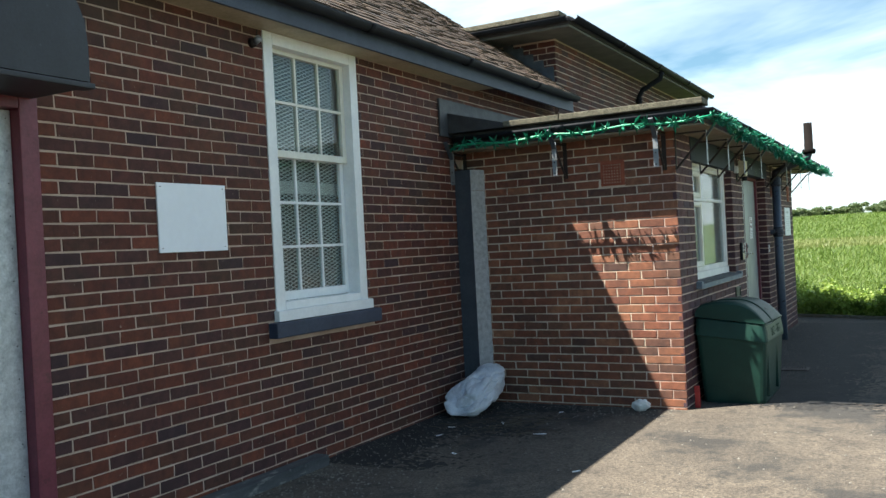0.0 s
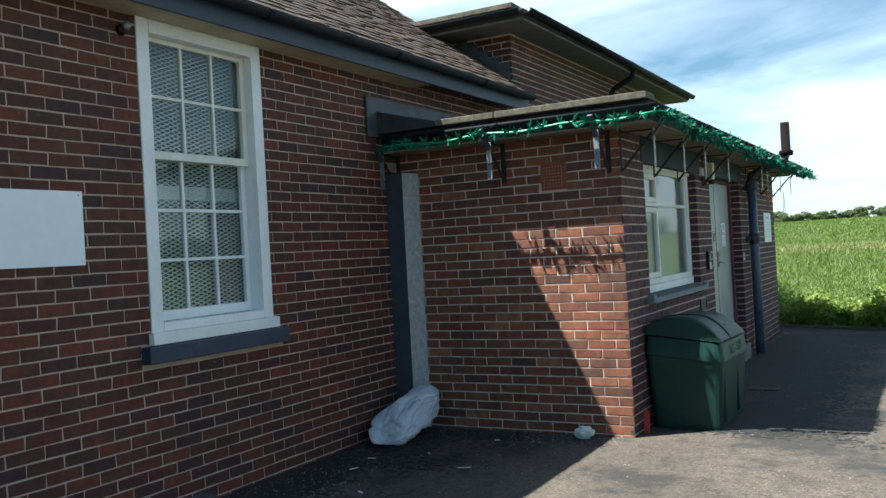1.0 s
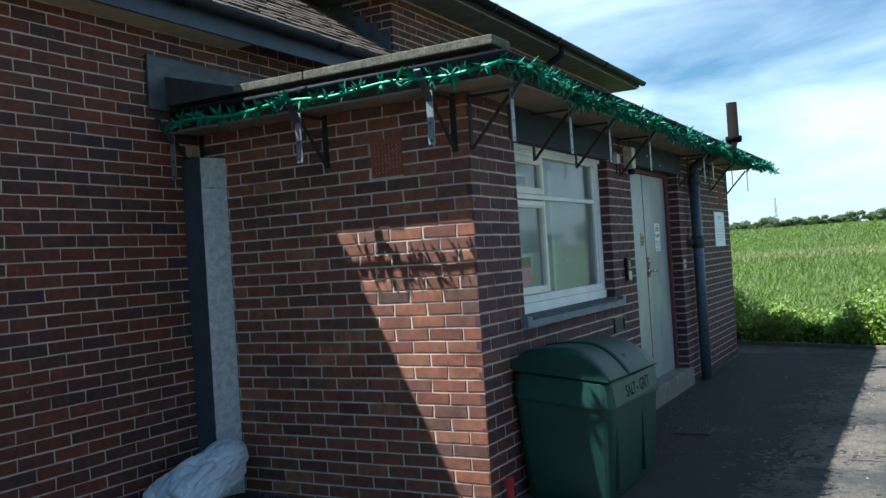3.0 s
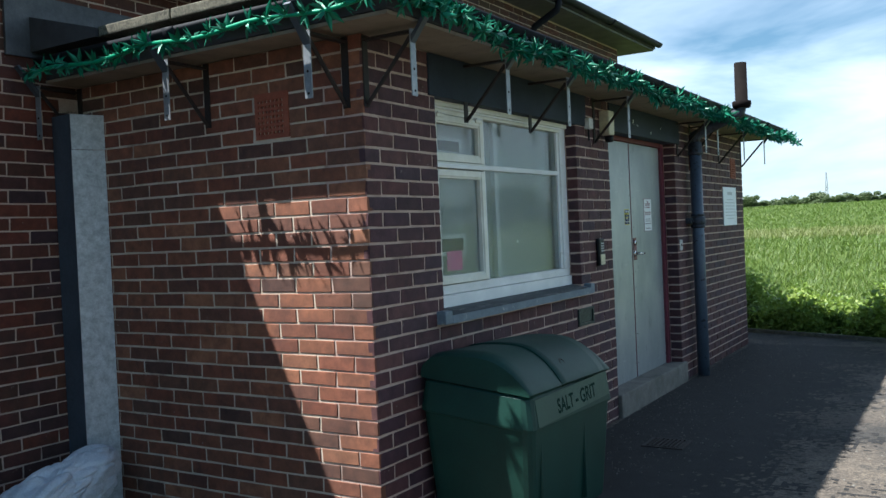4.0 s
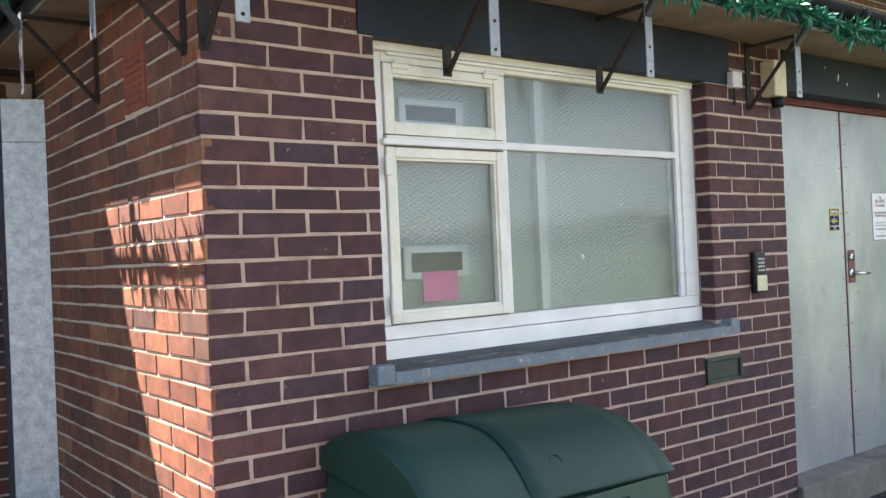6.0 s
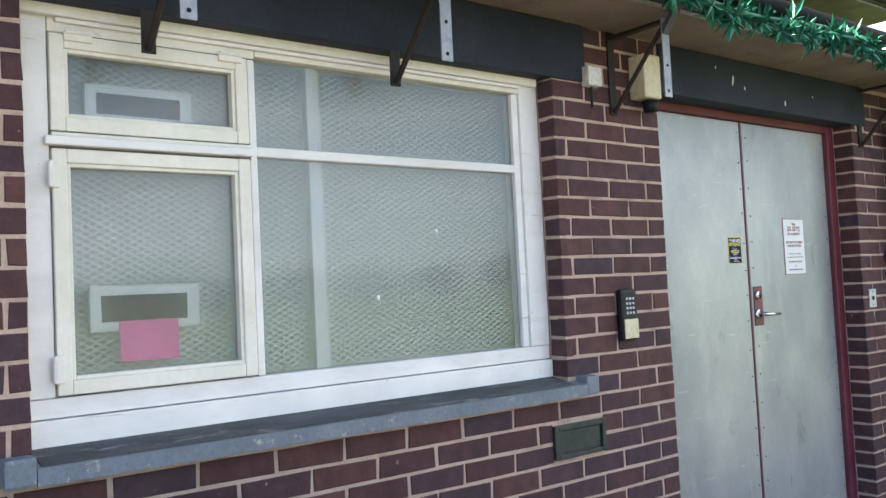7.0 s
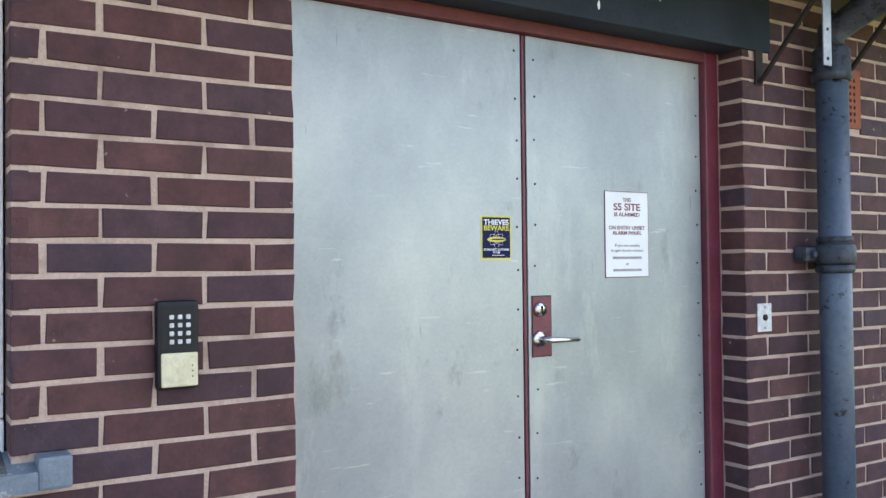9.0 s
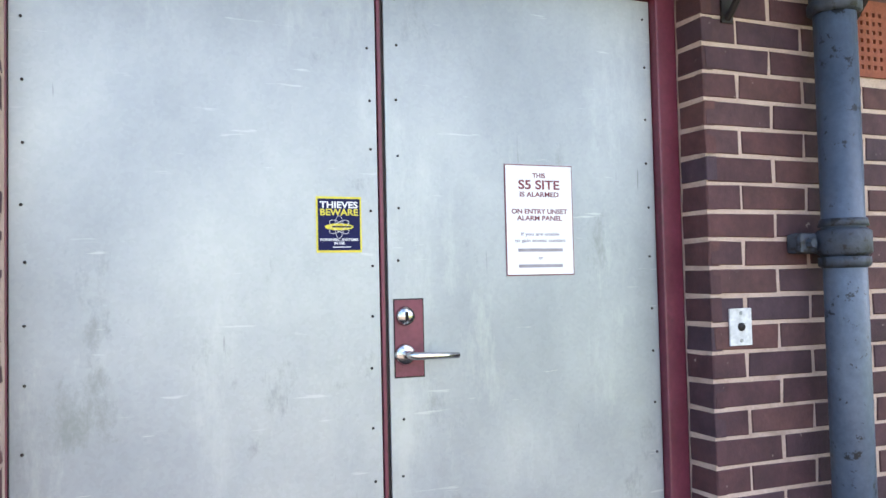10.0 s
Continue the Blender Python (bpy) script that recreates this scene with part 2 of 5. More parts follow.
def door_sheet():
    m, n, l, b = base_material("dull_galvanised_door_sheet")
    geo = n.new("ShaderNodeNewGeometry")
    vor = n.new("ShaderNodeTexVoronoi")
    vor.inputs["Scale"].default_value = 120
    l.new(geo.outputs["Position"], vor.inputs["Vector"])
    col = ramp_node(n, l, noise_node(n, l, 1.6, 5, 0.6, (1, 1, 0.7)), [(0.30, (0.255, 0.275, 0.290)), (0.50, (0.350, 0.370, 0.380)), (0.70, (0.47, 0.485, 0.47))])
    col = mix_node(n, l, 0.17, col, ramp_node(n, l, vor.outputs["Color"], [(0.1, (0.70, 0.71, 0.72)), (0.9, (1.25, 1.25, 1.25))]), "MULTIPLY")
    col = mix_node(n, l, ramp_node(n, l, noise_node(n, l, 5, 8, 0.72, (1, 1, 0.6)), [(0.59, (0, 0, 0)), (0.69, (0.6, 0.6, 0.6))]), col, (0.17, 0.19, 0.175))
    col = mix_node(n, l, ramp_node(n, l, noise_node(n, l, 13, 3, 0.5, (1, 0.5, 5.0)), [(0.69, (0, 0, 0)), (0.74, (0.45, 0.45, 0.45))]), col, (0.60, 0.61, 0.59))
    cloud = noise_node(n, l, 2.6, 9, 0.75, (1, 1.6, 0.5))
    col = mix_node(n, l, ramp_node(n, l, cloud, [(0.54, (0, 0, 0)), (0.66, (0.35, 0.35, 0.35))]), col, (0.54, 0.56, 0.53))
    col = mix_node(n, l, ramp_node(n, l, noise_node(n, l, 11, 3, 0.5, (1, 4.0, 0.35)), [(0.72, (0, 0, 0)), (0.76, (0.6, 0.6, 0.6))]), col, (0.11, 0.11, 0.105))
    l.new(col, b.inputs["Base Color"])
    b.inputs["Metallic"].default_value = 0.42
    rr = ramp_node(n, l, vor.outputs["Color"], [(0.0, (0.38, 0.38, 0.38)), (1.0, (0.52, 0.52, 0.52))])
    l.new(rr, b.inputs["Roughness"])
    bump_node(n, l, b, noise_node(n, l, 4, 2, 0.5), 0.12, 0.01)
    return m


DOOR_SHEET = door_sheet()
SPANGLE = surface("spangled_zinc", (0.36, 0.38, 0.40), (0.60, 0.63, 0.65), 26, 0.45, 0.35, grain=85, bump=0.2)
CASING_DARK = surface("dark_grey_casing", (0.050, 0.062, 0.080), (0.080, 0.096, 0.118), 4, 0.5, 0.2, grain=60, bump=0.15)
MAROON = surface("maroon_gloss_paint", (0.120, 0.019, 0.034), (0.185, 0.034, 0.056), 8, 0.42, grain=60, bump=0.25, stain=(0.05, 0.015, 0.016), stain_scale=12, stain_at=(0.60, 0.75))
RUST_RED = surface("flaking_red_oxide", (0.105, 0.022, 0.028), (0.165, 0.036, 0.042), 12, 0.7, grain=70, bump=0.4, stain=(0.40, 0.33, 0.27), stain_scale=22, stain_at=(0.68, 0.74))
PIPE_GRIME = surface("grimy_chipped_pipe_paint", (0.022, 0.028, 0.040), (0.055, 0.070, 0.095), 22, 0.6, grain=60, bump=0.6, stain=(0.012, 0.012, 0.013), stain_scale=30, stain_at=(0.52, 0.58))
PIPE_BLUE = surface("chipped_blue_grey_pipe_paint", (0.055, 0.078, 0.115), (0.095, 0.125, 0.170), 4, 0.45, grain=50, bump=0.3, stain=(0.012, 0.013, 0.015), stain_scale=24, stain_at=(0.60, 0.63))
DARK_IRON = surface("brown_black_iron", (0.014, 0.011, 0.011), (0.034, 0.024, 0.021), 15, 0.65, 0.2, grain=90, bump=0.4)
ZINC_BAR = surface("dull_zinc_bar", (0.20, 0.215, 0.23), (0.33, 0.345, 0.36), 10, 0.45, 0.5, grain=70, bump=0.15)
TERRACOTTA = surface("terracotta", (0.22, 0.055, 0.030), (0.31, 0.090, 0.048), 14, 0.85, grain=100, bump=0.4)
SOOT_IRON = surface("sooty_black_iron", (0.004, 0.003, 0.003), (0.011, 0.008, 0.007), 14, 0.9, grain=90, bump=0.4, spec=0.15)
DARK_HOLE = surface("dark_hole", (0.008, 0.006, 0.005), (0.014, 0.010, 0.009), 5, 0.95, bump=0)
BIN_GREEN = surface("dark_green_plastic", (0.003, 0.028, 0.020), (0.007, 0.046, 0.033), 3, 0.55, spec=0.35, grain=120, bump=0.2, stain=(0.010, 0.042, 0.031), stain_scale=2.5, stain_at=(0.55, 0.75))
BIN_PANEL = surface("pale_scuffed_green_plastic", (0.009, 0.046, 0.034), (0.026, 0.074, 0.054), 5, 0.5, grain=90, bump=0.2)
BIN_INK = surface("dark_green_ink", (0.005, 0.018, 0.014), (0.014, 0.040, 0.031), 25, 0.9, bump=0, spec=0.05)
SACK = surface("white_woven_sack", (0.56, 0.58, 0.62), (0.72, 0.73, 0.76), 9, 0.65, grain=120, bump=0.35, stain=(0.40, 0.39, 0.37), stain_scale=4)
TINSEL = surface("glossy_green_foil", (0.003, 0.105, 0.055), (0.010, 0.200, 0.112), 20, 0.45, 0.1, grain=60, bump=0.0, spec=0.4)
CORD = surface("bright_green_cord", (0.010, 0.250, 0.120), (0.020, 0.330, 0.170), 20, 0.35, grain=60, bump=0.0)
TILE_BROWN = surface("weathered_roof_tile", (0.055, 0.040, 0.030), (0.110, 0.080, 0.058), 5, 0.9, grain=60, bump=0.5, stain=(0.14, 0.12, 0.09), stain_scale=6)
TILE_TONES = [(0.040, 0.028, 0.021), (0.088, 0.060, 0.042), (0.060, 0.044, 0.034), (0.110, 0.074, 0.050), (0.034, 0.028, 0.024), (0.075, 0.046, 0.032)]
TILE_ONE, TILE_MANY = brick_material("roof_tile", TILE_TONES, True, 0.4), brick_material("roof_tiles", TILE_TONES, False, 0.4)
LEAD = surface("lead_flashing", (0.055, 0.059, 0.066), (0.105, 0.110, 0.118), 8, 0.6, 0.3, grain=60, bump=0.3)
FELT = surface("roofing_felt", (0.030, 0.030, 0.033), (0.060, 0.060, 0.062), 6, 0.9, grain=120, bump=0.5)
HOOD_GREY = surface("dark_slate_canopy_plastic", (0.008, 0.010, 0.016), (0.018, 0.021, 0.030), 5, 0.5, grain=60, bump=0.2, stain=(0.06, 0.07, 0.08), stain_scale=22, stain_at=(0.66, 0.74))
BLACK_PLASTIC = surface("black_plastic", (0.005, 0.006, 0.008), (0.011, 0.012, 0.014), 10, 0.5, bump=0.05, spec=0.3)
CREAM_PLASTIC = surface("yellowed_cream_plastic", (0.60, 0.55, 0.36), (0.68, 0.63, 0.45), 12, 0.5, bump=0.05)
WHITE_PLASTIC = surface("white_plastic", (0.62, 0.62, 0.58), (0.70, 0.70, 0.67), 12, 0.5, bump=0.05)
KEY_GREY = surface("pale_grey_keys", (0.52, 0.53, 0.53), (0.64, 0.65, 0.65), 30, 0.45, bump=0.0)
CHROME = surface("worn_chrome", (0.60, 0.60, 0.58), (0.75, 0.75, 0.73), 20, 0.22, 1.0, grain=60, bump=0.05)
PAPER = surface("white_notice", (0.74, 0.75, 0.77), (0.80, 0.81, 0.83), 5, 0.5, bump=0.0, speckle=0.02)
MAROON_INK = surface("maroon_ink", (0.17, 0.030, 0.045), (0.22, 0.045, 0.060), 20, 0.6, bump=0.0)
FAINT_INK = surface("faded_print", (0.52, 0.55, 0.58), (0.60, 0.62, 0.65), 20, 0.6, bump=0.0)
GREY_INK = surface("grey_ink", (0.28, 0.25, 0.27), (0.34, 0.31, 0.33), 20, 0.6, bump=0.0)
NAVY = surface("navy_ink", (0.008, 0.009, 0.055), (0.013, 0.014, 0.075), 20, 0.7, bump=0.0, spec=0.2)
YELLOW = surface("yellow_ink", (0.62, 0.52, 0.03), (0.72, 0.62, 0.05), 20, 0.4, bump=0.0)
VERDIGRIS = surface("dark_green_bronze", (0.020, 0.030, 0.028), (0.050, 0.066, 0.060), 15, 0.5, 0.4, grain=90, bump=0.4)
RED_PLASTIC = surface("red_plastic", (0.24, 0.010, 0.012), (0.33, 0.016, 0.018), 10, 0.4, bump=0.0)
PINK = surface("pink_card", (0.86, 0.08, 0.38), (0.92, 0.12, 0.46), 8, 0.7, bump=0.0)
ROOM_PALE = surface("pale_green_grey_room", (0.52, 0.57, 0.54), (0.62, 0.67, 0.63), 1.5, 0.9, bump=0.0)
# dimness of the unlit room put into a dark surface colour
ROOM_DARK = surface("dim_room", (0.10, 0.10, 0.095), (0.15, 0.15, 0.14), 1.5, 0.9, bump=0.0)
MESH_STEEL = surface("pale_expanded_steel", (0.66, 0.68, 0.67), (0.76, 0.78, 0.77), 12, 0.5, 0.2, bump=0.0)
SOIL = surface("field_soil_and_grass", (0.050, 0.085, 0.018), (0.095, 0.150, 0.032), 0.25, 0.95, grain=9, bump=0.5, stain=(0.21, 0.20, 0.075), stain_scale=0.05)
BARK = surface("bark", (0.06, 0.05, 0.035), (0.11, 0.09, 0.065), 6, 0.9)


def leaf_material(name, tones):
    m, n, l, b = base_material(name)
    rnd = n.new("ShaderNodeNewGeometry").outputs["Random Per Island"]
    l.new(ramp_node(n, l, rnd, [(i / (len(tones) - 1), c) for i, c in enumerate(tones)]), b.inputs["Base Color"])
    b.inputs["Roughness"].default_value = 0.55
    tr = n.new("ShaderNodeBsdfTranslucent")
    tr.inputs["Color"].default_value = (*[min(1, c * 1.5) for c in tones[1]], 1)
    mx = n.new("ShaderNodeMixShader")
    mx.inputs[0].default_value = 0.3
    l.new(b.outputs[0], mx.inputs[1])
    l.new(tr.outputs[0], mx.inputs[2])
    l.new(mx.outputs[0], n["Material Output"].inputs["Surface"])
    return m


CROP = leaf_material("crop_leaf", [(0.050, 0.100, 0.014), (0.098, 0.158, 0.022), (0.155, 0.205, 0.032), (0.066, 0.120, 0.018), (0.105, 0.165, 0.026), (0.150, 0.195, 0.040)])
STRAW = leaf_material("dry_grass", [(0.20, 0.215, 0.070), (0.155, 0.195, 0.048), (0.24, 0.24, 0.095)])
WEED = leaf_material("weed_leaf", [(0.085, 0.165, 0.022), (0.180, 0.265, 0.038), (0.260, 0.330, 0.055), (0.115, 0.190, 0.030)])
HEDGE = leaf_material("hedgerow_leaf", [(0.065, 0.100, 0.036), (0.095, 0.135, 0.052), (0.130, 0.165, 0.070)])


def glass_material(name, tint, milk, rough, blur=0.0):
    m, n, l, b = base_material(name)
    out = n["Material Output"]
    if blur:
        tr = n.new("ShaderNodeBsdfRefraction")
        tr.inputs["IOR"].default_value, tr.inputs["Roughness"].default_value = 1.45, blur
    else:
        tr = n.new("ShaderNodeBsdfTransparent")
    tr.inputs["Color"].default_value = (*tint, 1)
    gl = n.new("ShaderNodeBsdfGlossy")
    gl.inputs["Roughness"].default_value = rough
    lw = n.new("ShaderNodeLayerWeight")
    lw.inputs["Blend"].default_value = 0.5
    pw, fr = n.new("ShaderNodeMath"), n.new("ShaderNodeMath")
    pw.operation, fr.operation = "POWER", "MULTIPLY_ADD"
    pw.inputs[1].default_value = 5.0
    fr.inputs[1].default_value, fr.inputs[2].default_value = 0.92, 0.04
    l.new(lw.outputs["Facing"], pw.inputs[0])
    l.new(pw.outputs[0], fr.inputs[0])
    df = n.new("ShaderNodeBsdfTranslucent")
    df.inputs["Color"].default_value = (0.72, 0.78, 0.74, 1)
    d2 = n.new("ShaderNodeBsdfDiffuse")
    d2.inputs["Color"].default_value = (0.70, 0.76, 0.73, 1)
    m0, m1, m2 = (n.new("ShaderNodeMixShader") for _ in range(3))
    m0.inputs[0].default_value = 0.5
    l.new(df.outputs[0], m0.inputs[1])
    l.new(d2.outputs[0], m0.inputs[2])
    m1.inputs[0].default_value = milk
    l.new(tr.outputs[0], m1.inputs[1])
    l.new(m0.outputs[0], m1.inputs[2])
    l.new(fr.outputs[0], m2.inputs[0])
    l.new(m1.outputs[0], m2.inputs[1])
    l.new(gl.outputs[0], m2.inputs[2])
    l.new(m2.outputs[0], out.inputs["Surface"])
    return m


CLEAR_GLASS = glass_material("window_glass", (0.86, 0.90, 0.88), 0.02, 0.02)
CLOUDY_GLASS = glass_material("obscured_glass", (0.90, 0.92, 0.905), 0.17, 0.06, 0.14)


# ---- builders ----
def part(name, bm, material, parent=None, label="", smooth=False):
    me = bpy.data.meshes.new(name)
    bm.to_mesh(me)
    bm.free()
    me.materials.append(material)
    if smooth:
        me.polygons.foreach_set("use_smooth", [True] * len(me.polygons))
    ob = new(name, me)
    if parent is not None:
        ob.parent = parent
    if label:
        ob["label"] = label
    return ob


def thing(name, label, category, group="", kind="", at=(0, 0, 0)):
    ob = new(name)
    ob.location = at
    return tagged(ob, label, category, group, kind)


def add_box(bm, x0, x1, y0, y1, z0, z1, bevel=0.0):
    """A box, with its edges broken by bevel."""
    vs = [bm.verts.new((x, y, z)) for x in (x0, x1) for y in (y0, y1) for z in (z0, z1)]
    fs = [bm.faces.new([vs[i] for i in q]) for q in ((0, 1, 3, 2), (4, 6, 7, 5), (0, 4, 5, 1), (2, 3, 7, 6), (0, 2, 6, 4), (1, 5, 7, 3))]
    if bevel > 0:
        es = list({e for f in fs for e in f.edges})
        bmesh.ops.bevel(bm, geom=es, offset=bevel, segments=2, affect="EDGES", profile=0.6)


def box(x0, x1, y0, y1, z0, z1, bevel=0.0):
    bm = bmesh.new()
    add_box(bm, min(x0, x1), max(x0, x1), min(y0, y1), max(y0, y1), min(z0, z1), max(z0, z1), bevel)
    return bm


def add_prism(bm, profile, axis, a, b):
    """Extrudes a closed profile along axis ('x', 'y' or 'z') from a to b."""
    def place(p, q, s):
        return {"x": (s, p, q), "y": (p, s, q), "z": (p, q, s)}[axis]
    r0 = [bm.verts.new(place(p, q, a)) for p, q in profile]
    r1 = [bm.verts.new(place(p, q, b)) for p, q in profile]
    k = len(profile)
    for i in range(k):
        bm.faces.new((r0[i], r0[(i + 1) % k], r1[(i + 1) % k], r1[i]))
    bm.faces.new(r0[::-1])
    bm.faces.new(r1)
    bmesh.ops.recalc_face_normals(bm, faces=bm.faces[:])


def prism(profile, axis, a, b):
    bm = bmesh.new()
    add_prism(bm, profile, axis, a, b)
    return bm


def add_tube(bm, pts, radius, sides=12, caps=True):
    """A tube through points; radius is a number or one per point."""
    pts = [Vector(p) for p in pts]
    rad = radius if isinstance(radius, (list, tuple)) else [radius] * len(pts)
    rings = []
    up = Vector((0.13, 0.21, 0.97))
    for i, p in enumerate(pts):
        d = (pts[min(i + 1, len(pts) - 1)] - pts[max(i - 1, 0)]).normalized()
        if abs(d.dot(up)) > 0.94:
            up = Vector((0.97, 0.2, 0.1))
        a = d.cross(up).normalized()
        b = d.cross(a)
        rings.append([bm.verts.new(p + rad[i] * (math.cos(t) * a + math.sin(t) * b)) for t in (2 * math.pi * j / sides for j in range(sides))])
    for r, s in zip(rings, rings[1:]):
        for j in range(sides):
            bm.faces.new((r[j], r[(j + 1) % sides], s[(j + 1) % sides], s[j]))
    if caps:
        bm.faces.new(rings[0][::-1])
        bm.faces.new(rings[-1])
    bmesh.ops.recalc_face_normals(bm, faces=bm.faces[:])


def tube(pts, radius, sides=12, caps=True):
    bm = bmesh.new()
    add_tube(bm, pts, radius, sides, caps)
    return bm


def text_mesh(words, size, material, matrix, parent, name="lettering", width=None, thick=0.0004):
    cu = bpy.data.curves.new(name, "FONT")
    cu.body, cu.size, cu.align_x, cu.align_y, cu.extrude = words, size, "CENTER", "CENTER", thick
    cu.offset = 0.022 * size
    tmp = new(name, cu)
    bpy.context.view_layer.update()
    me = bpy.data.meshes.new_from_object(tmp.evaluated_get(bpy.context.evaluated_depsgraph_get()))
    bpy.data.objects.remove(tmp)
    if width:
        xs = [v.co.x for v in me.vertices]
        k = width / max(1e-6, max(xs) - min(xs))
        me.transform(Matrix.Diagonal((k, 1, 1, 1)))
    me.materials.clear()
    me.materials.append(material)
    ob = new(name, me)
    ob.matrix_world = matrix
    ob.parent = parent
    return ob


FACE_EAST = Matrix(((0, 0, 1, 0), (1, 0, 0, 0), (0, 1, 0, 0), (0, 0, 0, 1)))  # text's x runs along y, its up along z, it faces +x


def on_east(x, y, z):
    return Matrix.Translation((x, y, z)) @ FACE_EAST


COURSE, JOINT, PROUD = 0.0735, 0.0118, 0.004
FIRST = 0.018  # height of the lowest bed joint


def brick_mesh(w, h, seed):
    """A brick face w by h: x along the wall, y outwards, z up; its arrises are worn."""
    rng = random.Random(seed)
    me = bpy.data.meshes.new("brick")
    def j(s):
        return rng.uniform(-s, s)
    vs, back, mid, c = [], -0.03, PROUD - 0.0025, 0.0025
    corners = [(0, 0), (w, 0), (w, h), (0, h)]
    off = [(j(0.0028), j(0.0022)) for _ in corners]
    for (x, z), (a, b) in zip(corners, off):
        vs.append((x + a, back, z + b))
    for (x, z), (a, b) in zip(corners, off):
        vs.append((x + a, mid, z + b))
    for (x, z), (a, b) in zip(corners, off):
        vs.append((x + a + (c if x == 0 else -c), PROUD + j(0.0008), z + b + (c if z == 0 else -c)))
    fs = [(8, 9, 10, 11)]
    for i in range(4):
        k = (i + 1) % 4
        fs += [(i, k, 4 + k, 4 + i), (4 + i, 4 + k, 8 + k, 8 + i)]
    me.from_pydata(vs, [], fs)
    return me


def courses(u0, u1, z0, z1, start, module, holes, first_row_half, bed=FIRST, gap=JOINT):
    """Bricks of a wall in stretcher bond: rows of (u0, u1, z0, z1), cut at the openings."""
    out = []
    k0, k1 = math.floor((z0 - bed) / COURSE), math.ceil((z1 - bed) / COURSE)
    for k in range(k0, k1):
        a, b = max(z0, bed + k * COURSE + gap / 2), min(z1, bed + (k + 1) * COURSE - gap / 2)
        if b - a < 0.012:
            continue
        half = (k % 2 == 0) == first_row_half
        n0 = math.floor((u0 - start) / module) - 1
        n1 = math.ceil((u1 - start) / module) + 1
        for n in range(n0, n1):
            s = start + (n + (0.5 if half else 0.0)) * module
            pieces = [(max(u0, s + gap / 2), min(u1, s + module - gap / 2))]
            for h0, h1, g0, g1 in holes:
                if g0 < (a + b) / 2 < g1:
                    nxt = []
                    for p, q in pieces:
                        if q <= h0 or p >= h1:
                            nxt.append((p, q))
                        else:
                            nxt += [(p, h0), (h1, q)]
                    pieces = nxt
            out += [(p, q, a, b) for p, q in pieces if q - p > 0.022]
    return out


def lay_bricks(wall, rows, where, kind, single, tag="bricks"):
    """where maps the wall's own frame (along, out, up) to the world; single picks the bricks that are objects of their own."""
    one, many = BRICKS[kind]
    cache = {}
    rest_v, rest_f = [], []
    count = 0
    for i, (p, q, a, b) in enumerate(rows):
        key = (round((q - p) / 0.004), round((b - a) / 0.004), i % 5)
        if key not in cache:
            cache[key] = brick_mesh(q - p, b - a, i)
        me = cache[key]
        m = where @ Matrix.Translation((p, 0, a))
        if single(p, q, a, b) and count < 300:
            count += 1
            if not me.materials:
                me.materials.append(one)
            ob = new("brick", me)
            ob.parent = wall
            ob.matrix_world = m
        else:
            base = len(rest_v)
            rest_v += [tuple(m @ v.co) for v in me.vertices]
            rest_f += [tuple(base + t for t in f.vertices) for f in me.polygons]
    if rest_v:
        me = bpy.data.meshes.new(tag)
        me.from_pydata(rest_v, [], rest_f)
        me.materials.append(many)
        ob = new(tag, me)
        ob.parent = wall
        tagged(ob, kind="stuff")


def wall_body(name, label, along, z0, z1, depth, holes, material, flat):
    """A solid wall with real openings. along: (u0, u1); flat(u, d, z) gives the world's point."""
    us = sorted({*along, *[h for o in holes for h in o[:2] if along[0] < h < along[1]]})
    zs = sorted({z0, z1, *[h for o in holes for h in o[2:] if z0 < h < z1]})
    bm = bmesh.new()
    def solid(i, k):
        if not (0 <= i < len(us) - 1 and 0 <= k < len(zs) - 1):
            return False
        u, z = (us[i] + us[i + 1]) / 2, (zs[k] + zs[k + 1]) / 2
        return not any(h0 < u < h1 and g0 < z < g1 for h0, h1, g0, g1 in holes)
    def quad(*pts):
        bm.faces.new([bm.verts.new(flat(*p)) for p in pts])
    for i in range(len(us) - 1):
        for k in range(len(zs) - 1):
            if not solid(i, k):
                continue
            a, b, c, d = us[i], us[i + 1], zs[k], zs[k + 1]
            quad((a, 0, c), (b, 0, c), (b, 0, d), (a, 0, d))
            quad((a, depth, c), (a, depth, d), (b, depth, d), (b, depth, c))
            if not solid(i - 1, k):
                quad((a, 0, c), (a, 0, d), (a, depth, d), (a, depth, c))
            if not solid(i + 1, k):
                quad((b, 0, c), (b, depth, c), (b, depth, d), (b, 0, d))
            if not solid(i, k - 1):
                quad((a, 0, c), (a, depth, c), (b, depth, c), (b, 0, c))
            if not solid(i, k + 1):
                quad((a, 0, d), (b, 0, d), (b, depth, d), (a, depth, d))
    bmesh.ops.remove_doubles(bm, verts=bm.verts[:], dist=0.0005)
    bmesh.ops.recalc_face_normals(bm, faces=bm.faces[:])
    ob = part(name, bm, material)
    return tagged(ob, label, "wall", kind="structure")


# ---- ground ----
GROUND_Z = -0.03


def rise(y):
    """The field climbs gently away from the yard."""
    return 0.0 if y < 30 else 0.0175 * (min(y, 260) - 30)


